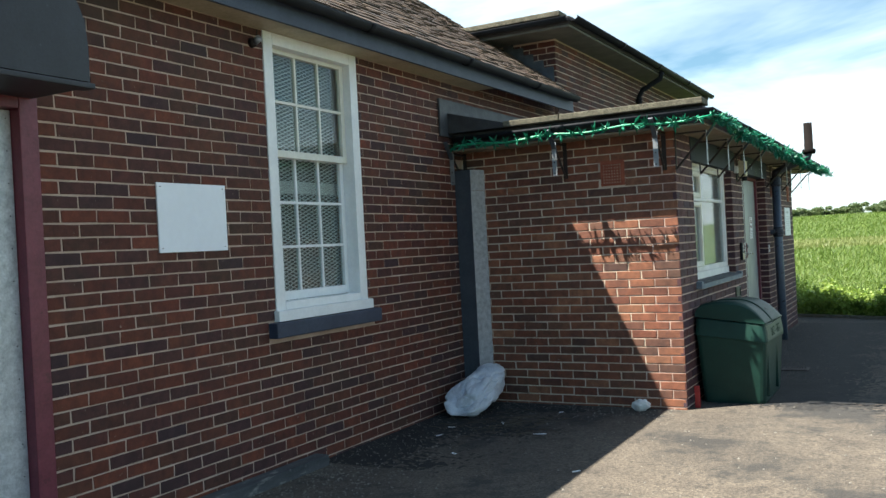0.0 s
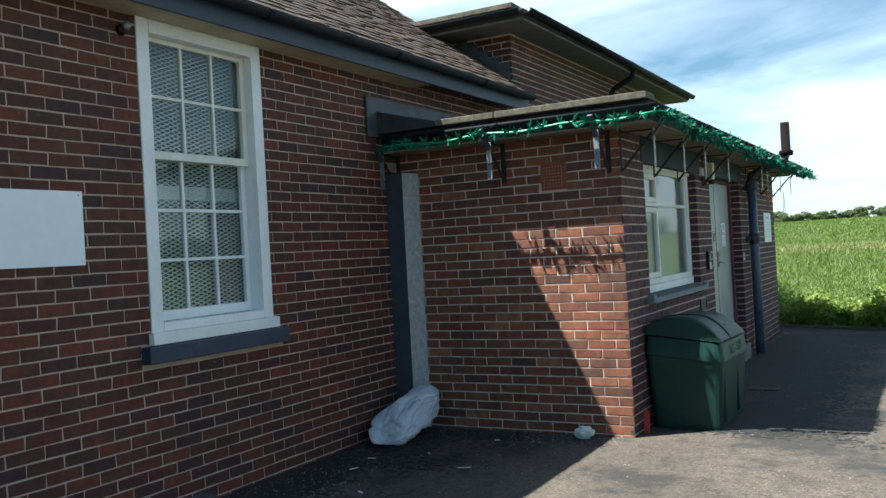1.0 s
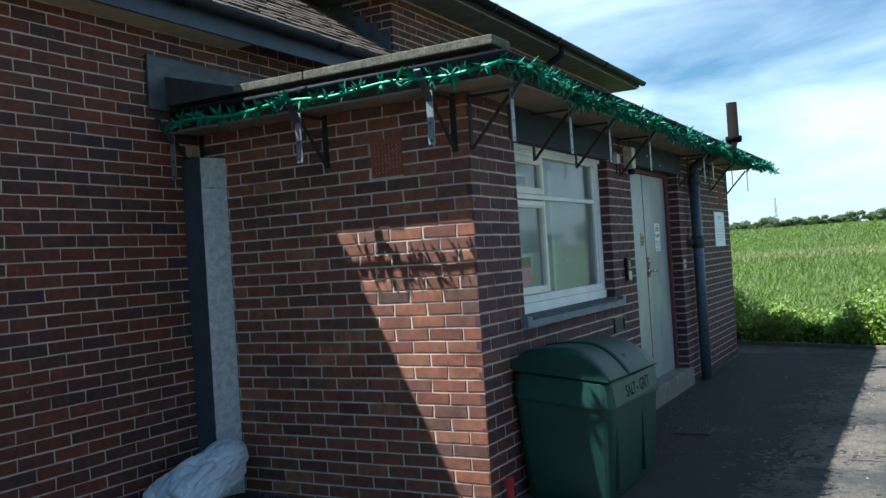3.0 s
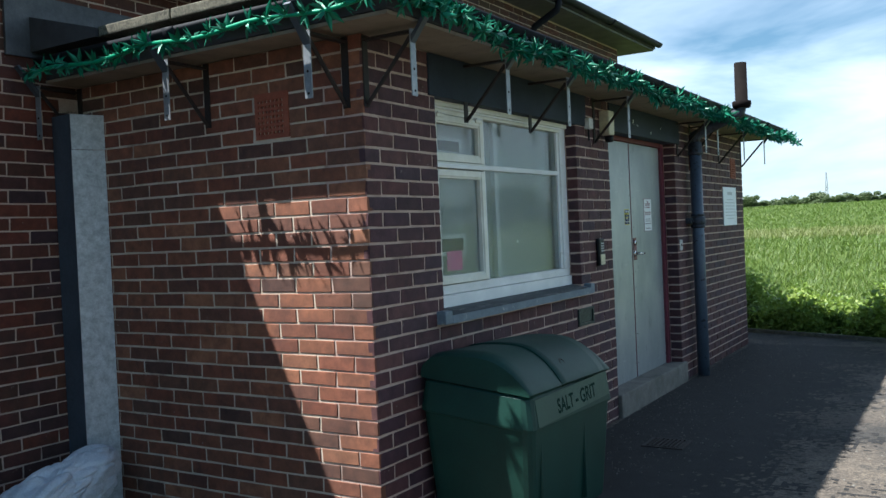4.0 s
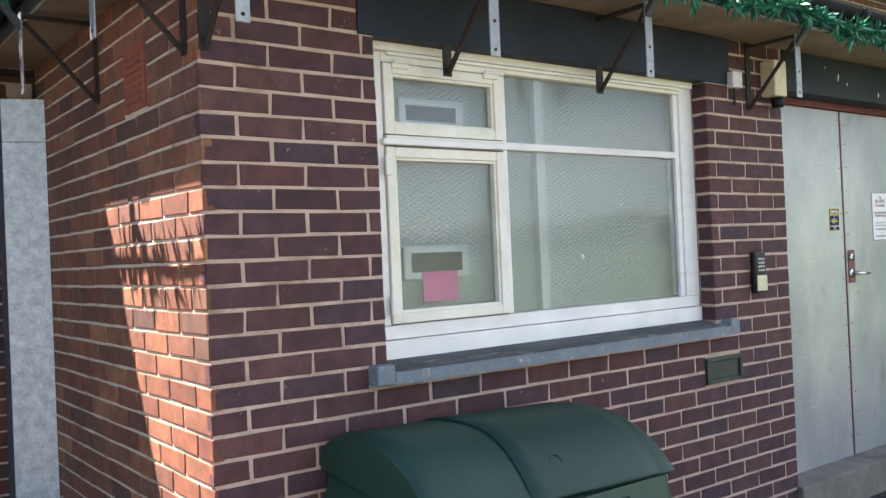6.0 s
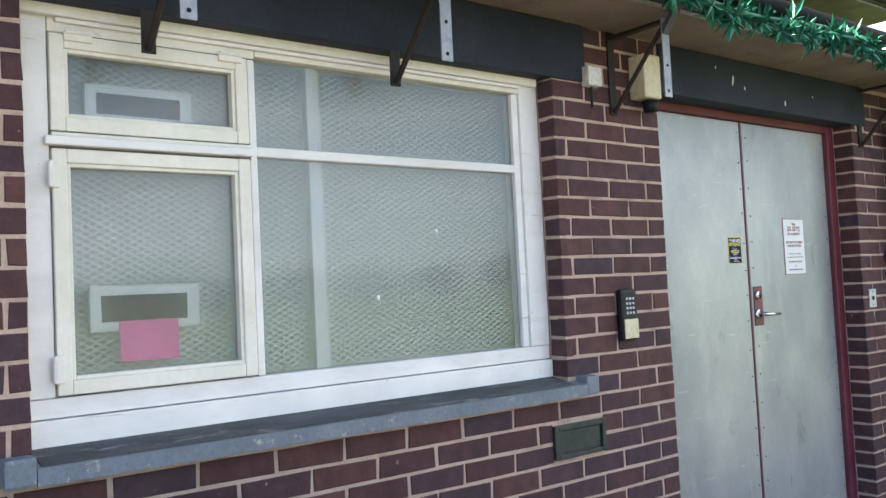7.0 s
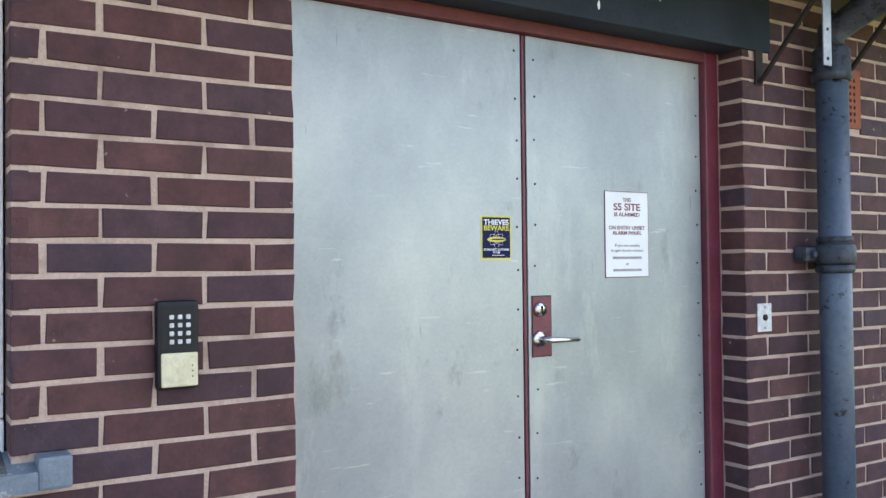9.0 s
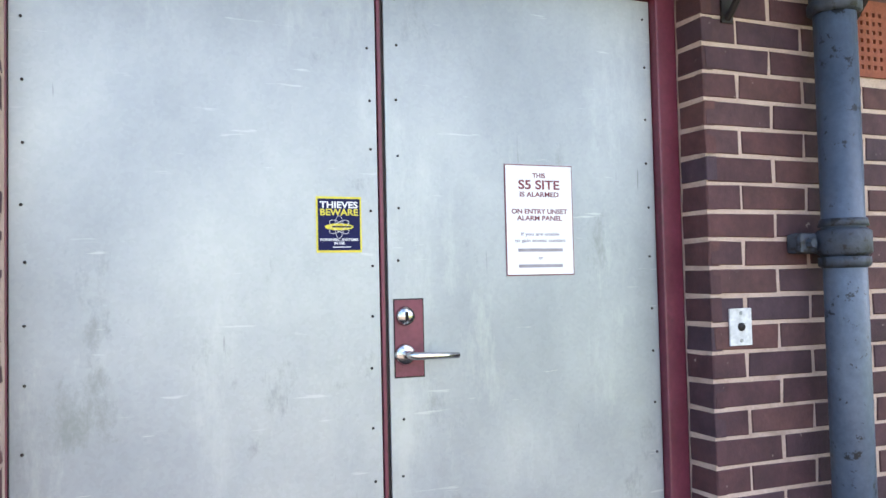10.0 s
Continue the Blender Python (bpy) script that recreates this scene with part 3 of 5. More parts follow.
bm = bmesh.new()
strips = [-700, -200, -25, 5, 30, 45, 80, 140, 200, 260, 420, 1200]
grid = [[bm.verts.new((x, y, GROUND_Z - 0.02 + rise(y))) for x in (-900, -200, -60, 60, 200, 900)] for y in strips]
for r0, r1 in zip(grid, grid[1:]):
    for i in range(5):
        bm.faces.new((r0[i], r0[i + 1], r1[i + 1], r1[i]))
tagged(part("ground", bm, SOIL), "green farmland with rough grass reaching the horizon", "ground", kind="structure")
EDGE = [(-30.0, 26.0), (-2.6, 15.95), (-1.0, 15.30), (1.2, 14.35), (6.0, 12.6), (25.0, 6.5)]  # where the tarmac ends
bm = bmesh.new()
outline = [(-30, -25), (25, -25)] + EDGE[::-1]
top = [bm.verts.new((x, y, 0.0)) for x, y in outline]
bm.faces.new(top)
geo = bmesh.ops.extrude_face_region(bm, geom=bm.faces[:])
for v in geo["geom"]:
    if isinstance(v, bmesh.types.BMVert):
        v.co.z = -0.12
bmesh.ops.recalc_face_normals(bm, faces=bm.faces[:])
tagged(part("pavement", bm, TARMAC), "worn grey tarmac yard with dark stains and grit", "tarmac", kind="structure")
for (xa, ya), (xb, yb) in zip(EDGE[1:4], EDGE[2:5]):
    d = Vector((xb - xa, yb - ya, 0))
    bm = box(-0.0, d.length - 0.01, 0.0, 0.055, -0.10, 0.045, 0.008)
    ob = part("kerb", bm, CONCRETE)
    ob.matrix_world = Matrix.Translation((xa, ya, 0)) @ Matrix.Rotation(math.atan2(d.y, d.x), 4, "Z")
    tagged(ob, "low weathered concrete edging between tarmac and field", "kerb", kind="structure")

# ---- main building ----
EAST = Matrix(((0, 1, 0, 0), (1, 0, 0, 0), (0, 0, 1, 0), (0, 0, 0, 1)))   # along y, out +x
SOUTH = Matrix(((1, 0, 0, 0), (0, -1, 0, 0), (0, 0, 1, 0), (0, 0, 0, 1)))  # along x, out -y
MAIN_X, PORCH_X, PORCH_Y, FAR_Y = -3.73, -1.70, 7.35, 14.60
MODULE = 0.2237
W1 = (4.52, 5.62, 1.038, 3.022)
D1 = (1.20, 2.77, -0.10, 2.36)
main_wall = wall_body("wall_east", "red-brown brick wall with sandy mortar under the eaves", (-5.0, 9.88), -0.1, 3.034, 0.25, [W1, D1], MORTAR_GREY, lambda u, d, z: (MAIN_X - d, u, z))
upper_front = wall_body("wall_upper_east", "red-brown brick wall of the taller block", (9.90, 16.15), -0.1, 3.93, 0.25, [], MORTAR_GREY, lambda u, d, z: (-3.70 - d, u, z))
upper_side = wall_body("wall_upper_south", "red-brown brick wall rising above the tiled roof", (-10.5, -3.951), 2.6, 3.93, 0.2, [], MORTAR_GREY, lambda u, d, z: (u, 9.90 + d, z))
W2 = (7.962, 9.768, 0.987, 2.153)
D2 = (10.38, 12.02, 0.0, 2.162)
porch_wall = wall_body("wall_porch_east", "dark purple-brown brick wall with pale mortar, window and double door", (PORCH_Y, FAR_Y), -0.1, 2.366, 0.24, [W2, D2], MORTAR_PINK, lambda u, d, z: (PORCH_X - d, u, z))
side_wall = wall_body("wall_porch_south", "red-brown brick side wall of the flat-roofed extension", (MAIN_X, PORCH_X - 0.241), -0.1, 2.366, 0.24, [], MORTAR_SUNLIT, lambda u, d, z: (u, PORCH_Y + d, z))
tagged(part("wall_porch_north", box(MAIN_X, PORCH_X - 0.25, FAR_Y - 0.25, FAR_Y - 0.01, -0.1, 2.33), MORTAR_PINK), "plain end wall of the extension", "wall", kind="structure")
tagged(part("wall_south", box(-11.0, MAIN_X - 0.26, -5.0, -4.75, -0.1, 3.03), MORTAR_GREY), "plain end wall of the main building", "wall", kind="structure")
tagged(part("wall_west", box(-11.0, -10.75, -4.74, 16.1, -0.1, 3.03), MORTAR_GREY), "plain rear wall of the main building", "wall", kind="structure")
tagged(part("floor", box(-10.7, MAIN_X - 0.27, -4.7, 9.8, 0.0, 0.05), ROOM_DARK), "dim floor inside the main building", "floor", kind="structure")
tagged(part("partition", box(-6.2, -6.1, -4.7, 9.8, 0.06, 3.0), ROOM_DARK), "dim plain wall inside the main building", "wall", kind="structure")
tagged(part("ceiling", box(-10.7, MAIN_X - 0.27, -4.7, 9.86, 3.035, 3.10), ROOM_PALE), "plain ceiling of the main building", "ceiling", kind="structure")
tagged(part("partition_porch", box(-2.15, -2.10, 7.65, 10.2, 0.0, 2.33), ROOM_PALE), "pale plain wall inside the extension", "wall", kind="structure")

tagged(part("wall_head", box(MAIN_X - 0.25, MAIN_X, 7.722, 9.87, 3.035, 3.155), MORTAR_GREY), "brick wall head behind the fascia", "wall", kind="structure")

# soffit, fascia and gutter of the main eaves
tagged(part("soffit", box(MAIN_X + 0.0005, -3.515, -5.2, 7.72, 3.016, 3.040), CREAM), "aged cream soffit board under the tiled eaves", "soffit", kind="structure")
tagged(part("fascia", box(-3.515, -3.49, -5.2, 9.86, 3.012, 3.16), FASCIA_BLUE), "faded blue painted fascia board", "fascia", kind="structure")


def gutter_profile(r, t=0.006):
    outer = [(r * math.cos(a), r * math.sin(a)) for a in (math.pi + math.pi * i / 10 for i in range(11))]
    inner = [((r - t) * math.cos(a), (r - t) * math.sin(a)) for a in (2 * math.pi - math.pi * i / 10 for i in range(11))]
    return outer + inner


def gutter(label, axis, a, b, p, z, r, joints):
    g = thing("gutter", label, "gutter")
    part("trough", prism([(p + u, z + v) for u, v in gutter_profile(r)], axis, a, b), BLACK_GUTTER, g, smooth=True)
    for s in joints:
        part("union", prism([(p + u, z + v) for u, v in gutter_profile(r + 0.008, 0.008)], axis, s - 0.035, s + 0.035), BLACK_GUTTER, g, smooth=True)
    return g


gutter("weathered black half-round gutter on the tiled eaves", "y", -5.2, 9.82, -3.43, 3.172, 0.055, [0.6, 2.2, 3.8, 5.4, 7.0, 8.6])

# tiled roof
EAVE_X, EAVE_Z, SLOPE = -3.42, 3.175, 0.725
PITCH = math.atan(SLOPE)
bm = prism([(-3.46, 3.165), (-7.9, 3.165 + SLOPE * 4.44), (-8.0, 3.1 + SLOPE * 4.44), (-3.56, 3.10)], "y", -5.2, 9.88)
roof = tagged(part("roof", bm, FELT), "brown weathered plain-tile roof slope", "roof", kind="structure")
tagged(part("roof_rear", prism([(-7.9, 3.165 + SLOPE * 4.44), (-11.3, 3.15), (-11.2, 3.08), (-7.9, 3.08 + SLOPE * 4.44)], "y", -5.2, 9.88), TILE_BROWN), "brown rear roof slope", "roof", kind="structure")
rng = random.Random(5)
TW, GAUGE = 0.165, 0.105


def tile_mesh(seed):
    r = random.Random(seed)
    w, ln, th = TW - 0.004, 0.17, 0.012
    lift = r.uniform(0.0, 0.011)
    vs = [(x, s, z + (lift if s == 0 else -0.010)) for z in (0.006, 0.006 + th) for s in (0, ln) for x in (0, w)]
    me = bpy.data.meshes.new("tile")
    me.from_pydata(vs, [], [(0, 1, 3, 2), (4, 6, 7, 5), (0, 4, 5, 1), (2, 3, 7, 6), (0, 2, 6, 4), (1, 5, 7, 3)])
    return me


TILES = [tile_mesh(i) for i in range(6)]
SLOPE_FRAME = Matrix(((0, -math.cos(PITCH), math.sin(PITCH), EAVE_X), (1, 0, 0, 0), (0, math.sin(PITCH), math.cos(PITCH), EAVE_Z), (0, 0, 0, 1)))
tv, tf, placed = [], [], []
for r in range(50):
    for c in range(90):
        y = 9.86 - (c + (0.5 if r % 2 else 0.0)) * TW - TW
        if y < -5.1:
            continue
        m = SLOPE_FRAME @ Matrix.Translation((y + rng.uniform(-0.004, 0.004), r * GAUGE + rng.uniform(-0.008, 0.008), 0))
        me = TILES[rng.randrange(6)]
        if y > 5.9 and r < 11 and len(placed) < 280:
            placed.append((me, m))
        elif y > -0.2:
            base = len(tv)
            tv += [tuple(m @ v.co) for v in me.vertices]
            tf += [tuple(base + k for k in f.vertices) for f in me.polygons]
me = bpy.data.meshes.new("tiles")
me.from_pydata(tv, [], tf)
me.materials.append(TILE_MANY)
ob = new("tiles", me)
ob.parent = roof
tagged(ob, kind="stuff")
TILE_PLACES = placed

# stepped lead flashing where the roof meets the taller wall
bm = bmesh.new()
for i in range(5):
    x = -3.72 - i * 0.13
    zr = EAVE_Z + SLOPE * (EAVE_X - x)
    add_box(bm, x - 0.13, x, 9.868, 9.892, zr - 0.05, zr + 0.20)
tagged(part("flashing", bm, LEAD), "stepped grey lead flashing along the roof slope", "flashing", kind="structure")


# ---- flat roofs with gutters and coping ----
def flat_roof(name, x0, x1, y0, y1, z0, z1, label):
    ob = part(name, box(x0, x1, y0, y1, z0, z1, 0.012), FELT)
    return tagged(ob, label, "roof", kind="structure")


flat_roof("roof_upper", -10.6, -3.32, 9.42, 16.70, 3.96, 4.05, "dark felted flat roof of the taller block")
tagged(part("soffit_upper", box(-10.6, -3.34, 9.44, 16.66, 3.932, 3.958), SOFFIT_UPPER), "dark grey painted soffit of the taller block", "soffit", kind="structure")
gutter("black gutter along the taller block", "y", 9.40, 16.72, -3.27, 4.03, 0.055, [11.2, 13.0, 14.8])
gutter("black gutter on the end of the taller block", "x", -10.5, -3.33, 9.37, 4.03, 0.05, [-7.0, -5.0])
tagged(part("coping", box(-10.6, -3.42, 9.36, 9.62, 4.054, 4.115, 0.01), CONCRETE), "lichened concrete coping of the taller block", "coping", kind="structure")

tagged(part("soffit_porch", box(-3.70, -1.40, 7.14, 14.98, 2.368, 2.384), SOFFIT_SHADED), "stained cream soffit of the flat-roofed extension, darkened in colour for its shade", "soffit", kind="structure")
flat_roof("roof_porch", -3.70, -1.40, 7.14, 15.0, 2.388, 2.525, "dark felted flat roof of the extension")
for a, b in ((-3.15, -2.62), (-2.612, -1.39)):
    tagged(part("coping", box(a, b, 7.075, 7.30, 2.532, 2.584, 0.008), CONCRETE), "lichened concrete coping slab on the flat roof's edge", "coping", kind="structure")
tagged(part("lead_apron", box(-3.722, -3.70, 6.92, 9.85, 2.50, 2.845, 0.004), LEAD), "grey lead upstand where the flat roof meets the wall", "flashing", kind="structure")
bm = prism([(-3.70, 2.72), (-3.70, 2.53), (-3.15, 2.53), (-3.15, 2.575)], "y", 7.06, 7.6)
tagged(part("felt_upstand", bm, FELT), "dark felt dressed up to the brick wall", "flashing", kind="structure")
gutter("black half-round gutter on the extension's end", "x", -3.66, -1.30, 7.095, 2.485, 0.052, [-2.6])
gutter("black half-round gutter along the extension's front", "y", 7.06, 15.05, -1.355, 2.485, 0.052, [8.7, 10.5, 12.6, 14.2])

# lintels
for y0, y1, who in ((7.90, 9.945, "window"), (10.40, 12.16, "double door")):
    z0 = 2.148 if who == "window" else 2.156
    lintel = tagged(part("lintel", box(PORCH_X - 0.1, PORCH_X + 0.012, y0, y1, z0, 2.364, 0.005), SLATE_PAINT), "slate-blue painted concrete lintel over the " + who, "lintel", kind="structure")

for y, z, s in ((10.93, 2.275, 0.010), (10.925, 2.255, 0.008), (11.02, 2.240, 0.007), (11.36, 2.205, 0.009), (10.80, 2.31, 0.005), (11.62, 2.26, 0.004)):
    bm = bmesh.new()
    bmesh.ops.create_icosphere(bm, subdivisions=2, radius=1.0)
    for v in bm.verts:
        k = 1 + 0.7 * noise.noise(v.co * 2.3 + Vector((y * 9, z * 7, 0)))
        v.co = Vector((PORCH_X + 0.012 + 0.0012 * v.co.x, y + 0.6 * s * k * v.co.y, z + 1.5 * s * k * v.co.z))
    part("paint_chip", bm, PAPER, lintel, "pale chip in the slate paint")

# ---- sash window in the main wall ----
window_1 = thing("window_1", "white-painted timber sash window with wire mesh behind the panes", "window", kind="structure")
FX = MAIN_X + 0.012
for y0, y1, z0, z1, nm in ((4.54, 4.635, 1.06, 3.036, "jamb"), (5.545, 5.64, 1.06, 3.036, "jamb"), (4.637, 5.543, 2.952, 3.036, "head"), (4.637, 5.543, 1.136, 1.19, "bottom_bead")):
    part(nm, box(FX - 0.12 if nm != "bottom_bead" else FX - 0.1, FX, y0, y1, z0, z1, 0.004), WHITE_PAINT, window_1)
part("white_sill", box(FX - 0.14, FX + 0.035, 4.52, 5.665, 1.062, 1.135, 0.006), WHITE_PAINT, window_1)
tagged(part("window_sill", box(MAIN_X - 0.12, MAIN_X + 0.075, 4.46, 5.735, 0.955, 1.058, 0.008), FASCIA_BLUE, window_1), "slate-blue painted stone sill")


def sash(parent, x, y0, y1, z0, z1, cols, rows, st, top, bottom, material):
    s = part("sash_frame", box(x - 0.035, x, y0, y0 + st, z0, z1, 0.003), material, parent)
    part("stile", box(x - 0.035, x, y1 - st, y1, z0, z1, 0.003), material, s)
    part("top_rail", box(x - 0.035, x, y0 + st, y1 - st, z1 - top, z1, 0.003), material, s)
    part("bottom_rail", box(x - 0.035, x, y0 + st, y1 - st, z0, z0 + bottom, 0.003), material, s)
    a, b, c, d = y0 + st, y1 - st, z0 + bottom, z1 - top
    for i in range(1, cols):
        y = a + (b - a) * i / cols
        part("glazing_bar", box(x - 0.028, x - 0.002, y - 0.010, y + 0.010, c, d, 0.002), material, s)
    for k in range(1, rows):
        z = c + (d - c) * k / rows
        part("glazing_bar", box(x - 0.027, x - 0.003, a, b, z - 0.010, z + 0.010, 0.002), material, s)
    for i in range(cols):
        for k in range(rows):
            ya, yb = a + (b - a) * i / cols + 0.0105, a + (b - a) * (i + 1) / cols - 0.0105
            za, zb = c + (d - c) * k / rows + 0.0105, c + (d - c) * (k + 1) / rows - 0.0105
            pane = part("pane", box(x - 0.018, x - 0.015, ya, yb, za, zb), CLEAR_GLASS, s)
            pane.visible_shadow = False


sash(window_1, FX - 0.065, 4.637, 5.543, 2.195, 2.950, 3, 2, 0.045, 0.03, 0.050, IVORY_PAINT)
sash(window_1, FX - 0.105, 4.637, 5.543, 1.192, 2.23, 3, 3, 0.045, 0.035, 0.062, WHITE_PAINT)


def mesh_screen(parent, x, y0, y1, z0, z1, pitch, row, wire):
    """Expanded metal: rows of zigzag strands that touch."""
    v, f = [], []
    n, m = int((y1 - y0) / pitch), int((z1 - z0) / row)
    for k in range(m):
        for i in range(2 * n):
            ya, yb = y0 + i * pitch / 2, y0 + (i + 1) * pitch / 2
            up = (i + k) % 2
            za, zb = z0 + (k + (0 if up else 1)) * row, z0 + (k + (1 if up else 0)) * row
            base = len(v)
            v += [(x, ya, za - wire), (x, yb, zb - wire), (x - 0.002, yb, zb + wire), (x - 0.002, ya, za + wire)]
            f.append((base, base + 1, base + 2, base + 3))
    me = bpy.data.meshes.new("wire_mesh")
    me.from_pydata(v, [], f)
    me.materials.append(MESH_STEEL)
    ob = new("wire_mesh", me)
    ob.parent = parent
    tagged(ob, kind="stuff")


mesh_screen(window_1, FX - 0.165, 4.64, 5.545, 1.15, 2.95, 0.074, 0.0140, 0.0042)
part("white_rail", box(FX - 0.22, FX - 0.18, 4.5, 5.7, 1.955, 2.045, 0.004), WHITE_PAINT, window_1, "white horizontal rail behind the mesh")

window_1.location = (0, -0.02, -0.022)

# ---- casement window in the extension ----
window_2 = thing("window_2", "white-painted casement window with cloudy wired panes", "window", kind="structure")
GX = PORCH_X - 0.075


def bar(name, y0, y1, z0, z1, front, depth, material, parent, bevel=0.004):
    return part(name, box(front - depth, front, y0, y1, z0, z1, bevel), material, parent)


bar("frame_side", 7.958, 8.033, 1.156, 2.14, GX, 0.07, CRACKED_WHITE, window_2)
bar("frame_side", 9.665, 9.756, 1.156, 2.14, GX, 0.07, CRACKED_WHITE, window_2)
bar("frame_side", 9.634, 9.664, 1.156, 2.079, GX - 0.010, 0.05, CRACKED_WHITE, window_2)
bar("frame_head", 8.604, 9.664, 2.080, 2.14, GX, 0.07, IVORY_PAINT, window_2)
bar("frame_head", 8.034, 8.603, 2.072, 2.14, GX, 0.07, IVORY_PAINT, window_2)
bar("head_bead", 7.966, 9.735, 2.108, 2.139, GX + 0.026, 0.024, IVORY_PAINT, window_2)
bar("head_drip", 8.052, 9.660, 2.096, 2.1075, GX + 0.014, 0.013, CRACKED_WHITE, window_2, 0.003)
bar("frame_bottom", 7.958, 9.756, 1.106, 1.155, GX - 0.003, 0.073, CRACKED_WHITE, window_2)
bar("bottom_weatherboard", 7.958, 9.756, 1.036, 1.1035, GX + 0.010, 0.08, CRACKED_WHITE, window_2)
bar("mullion", 8.580, 8.603, 1.156, 2.070, GX - 0.002, 0.06, CRACKED_WHITE, window_2)
bar("transom", 8.604, 9.633, 1.788, 1.817, GX - 0.008, 0.045, CRACKED_WHITE, window_2)
bar("transom_ledge", 8.018, 8.578, 1.782, 1.804, GX + 0.026, 0.08, CRACKED_WHITE, window_2)
bar("ledge_drip", 8.036, 8.577, 1.8045, 1.816, GX + 0.014, 0.04, IVORY_PAINT, window_2, 0.003)


def casement(y0, y1, z0, z1, st, hinges):
    c = part("casement", box(GX - 0.04, GX + 0.010, y0, y0 + st, z0, z1, 0.004), IVORY_PAINT, window_2)
    part("stile", box(GX - 0.04, GX + 0.010, y1 - st, y1, z0, z1, 0.004), IVORY_PAINT, c)
    part("rail", box(GX - 0.04, GX + 0.009, y0 + st, y1 - st, z1 - st, z1, 0.004), IVORY_PAINT, c)
    part("rail", box(GX - 0.04, GX + 0.009, y0 + st, y1 - st, z0, z0 + st, 0.004), IVORY_PAINT, c)
    for a, b, g, h in ((y0 + st, y0 + st + 0.010, z0 + st, z1 - st), (y1 - st - 0.010, y1 - st, z0 + st, z1 - st), (y0 + st + 0.010, y1 - st - 0.010, z0 + st, z0 + st + 0.010), (y0 + st + 0.010, y1 - st - 0.010, z1 - st - 0.010, z1 - st)):
        part("bead", box(GX - 0.03, GX + 0.002, a, b, g, h, 0.002), IVORY_PAINT, c)
    part("pane", box(GX - 0.024, GX - 0.020, y0 + st, y1 - st, z0 + st, z1 - st), CLOUDY_GLASS, c).visible_shadow = False
    for y, z, w, h in hinges:
        part("hinge", box(GX + 0.010, GX + 0.018, y - w / 2, y + w / 2, z - h / 2, z + h / 2, 0.003), IVORY_PAINT, c)
        part("hinge_knuckle", tube([(GX + 0.018, y - w * 0.45, z - h * 0.45), (GX + 0.018, y - w * 0.45, z + h * 0.45)] if h > w else [(GX + 0.018, y - w * 0.45, z + h * 0.45), (GX + 0.018, y + w * 0.45, z + h * 0.45)], 0.006, 8), CRACKED_WHITE, c)


casement(8.036, 8.574, 1.160, 1.776, 0.036, [(8.040, 1.225, 0.024, 0.07), (8.040, 1.710, 0.024, 0.07)])
casement(8.036, 8.574, 1.820, 2.068, 0.036, [(8.105, 2.062, 0.07, 0.024), (8.520, 2.062, 0.07, 0.024)])
part("pane", box(GX - 0.030, GX - 0.026, 8.604, 9.633, 1.156, 1.787), CLOUDY_GLASS, window_2).visible_shadow = False
part("pane", box(GX - 0.030, GX - 0.026, 8.604, 9.633, 1.818, 2.079), CLOUDY_GLASS, window_2).visible_shadow = False
mesh_screen(window_2, GX - 0.083, 8.05, 9.70, 1.12, 2.12, 0.036, 0.0095, 0.0028)
part("post", box(GX - 0.078, GX - 0.050, 8.800, 8.846, 1.10, 2.13, 0.003), PAPER, window_2, "white upright post behind the glass")
sill = tagged(part("window_sill", prism([(PORCH_X - 0.07, 0.975), (PORCH_X + 0.055, 0.972), (PORCH_X + 0.055, 1.012), (PORCH_X - 0.07, 1.038)], "y", 7.955, 9.805), SILL_PAINT, window_2), "worn blue-grey painted stone sill")
part("sill_top", prism([(PORCH_X - 0.0695, 1.030), (PORCH_X + 0.049, 1.008), (PORCH_X + 0.049, 1.0165), (PORCH_X - 0.0695, 1.0412)], "y", 7.966, 9.75), SILL_TOP, window_2, "weathered dark top")
for y0, y1 in ((7.885, 7.955), (9.805, 9.870)):
    part("sill_end", box(PORCH_X - 0.02, PORCH_X + 0.055, y0, y1, 0.972, 1.040, 0.008), SILL_PAINT, window_2)

for y, z, s in ((9.27, 1.575, 0.006), (9.02, 1.36, 0.010)):
    bm = bmesh.new()
    bmesh.ops.create_icosphere(bm, subdivisions=2, radius=1.0, matrix=Matrix.Translation((GX - 0.0255, y, z)) @ Matrix.Diagonal((0.002, s * 0.7, s, 1)))
    part("paint_fleck", bm, PAPER, window_2, "white fleck stuck on the glass")
window_2.location = (0, 0.006, 0.013)

# things standing behind the glass
for z, w, h, hole in ((1.381, 0.300, 0.122, 0.070), (1.925, 0.296, 0.108, 0.056)):
    d = thing("paper_holder", "white box with a dark slot behind the cloudy glass", "holder", "boxes behind the window")
    part("shell", box(GX - 0.074, GX - 0.052, 8.290 - w / 2, 8.290 + w / 2, z - h / 2, z + h / 2, 0.01), PAPER, d)
    part("slot", box(GX - 0.053, GX - 0.0505, 8.288 - w / 2 + 0.032, 8.288 + w / 2 - 0.036, z - hole / 2, z + hole / 2), DARK_HOLE, d)
tagged(part("pink_card", box(GX - 0.049, GX - 0.045, 8.213, 8.373, 1.240, 1.347, 0.002), PINK), "pink card behind the cloudy glass", "card")

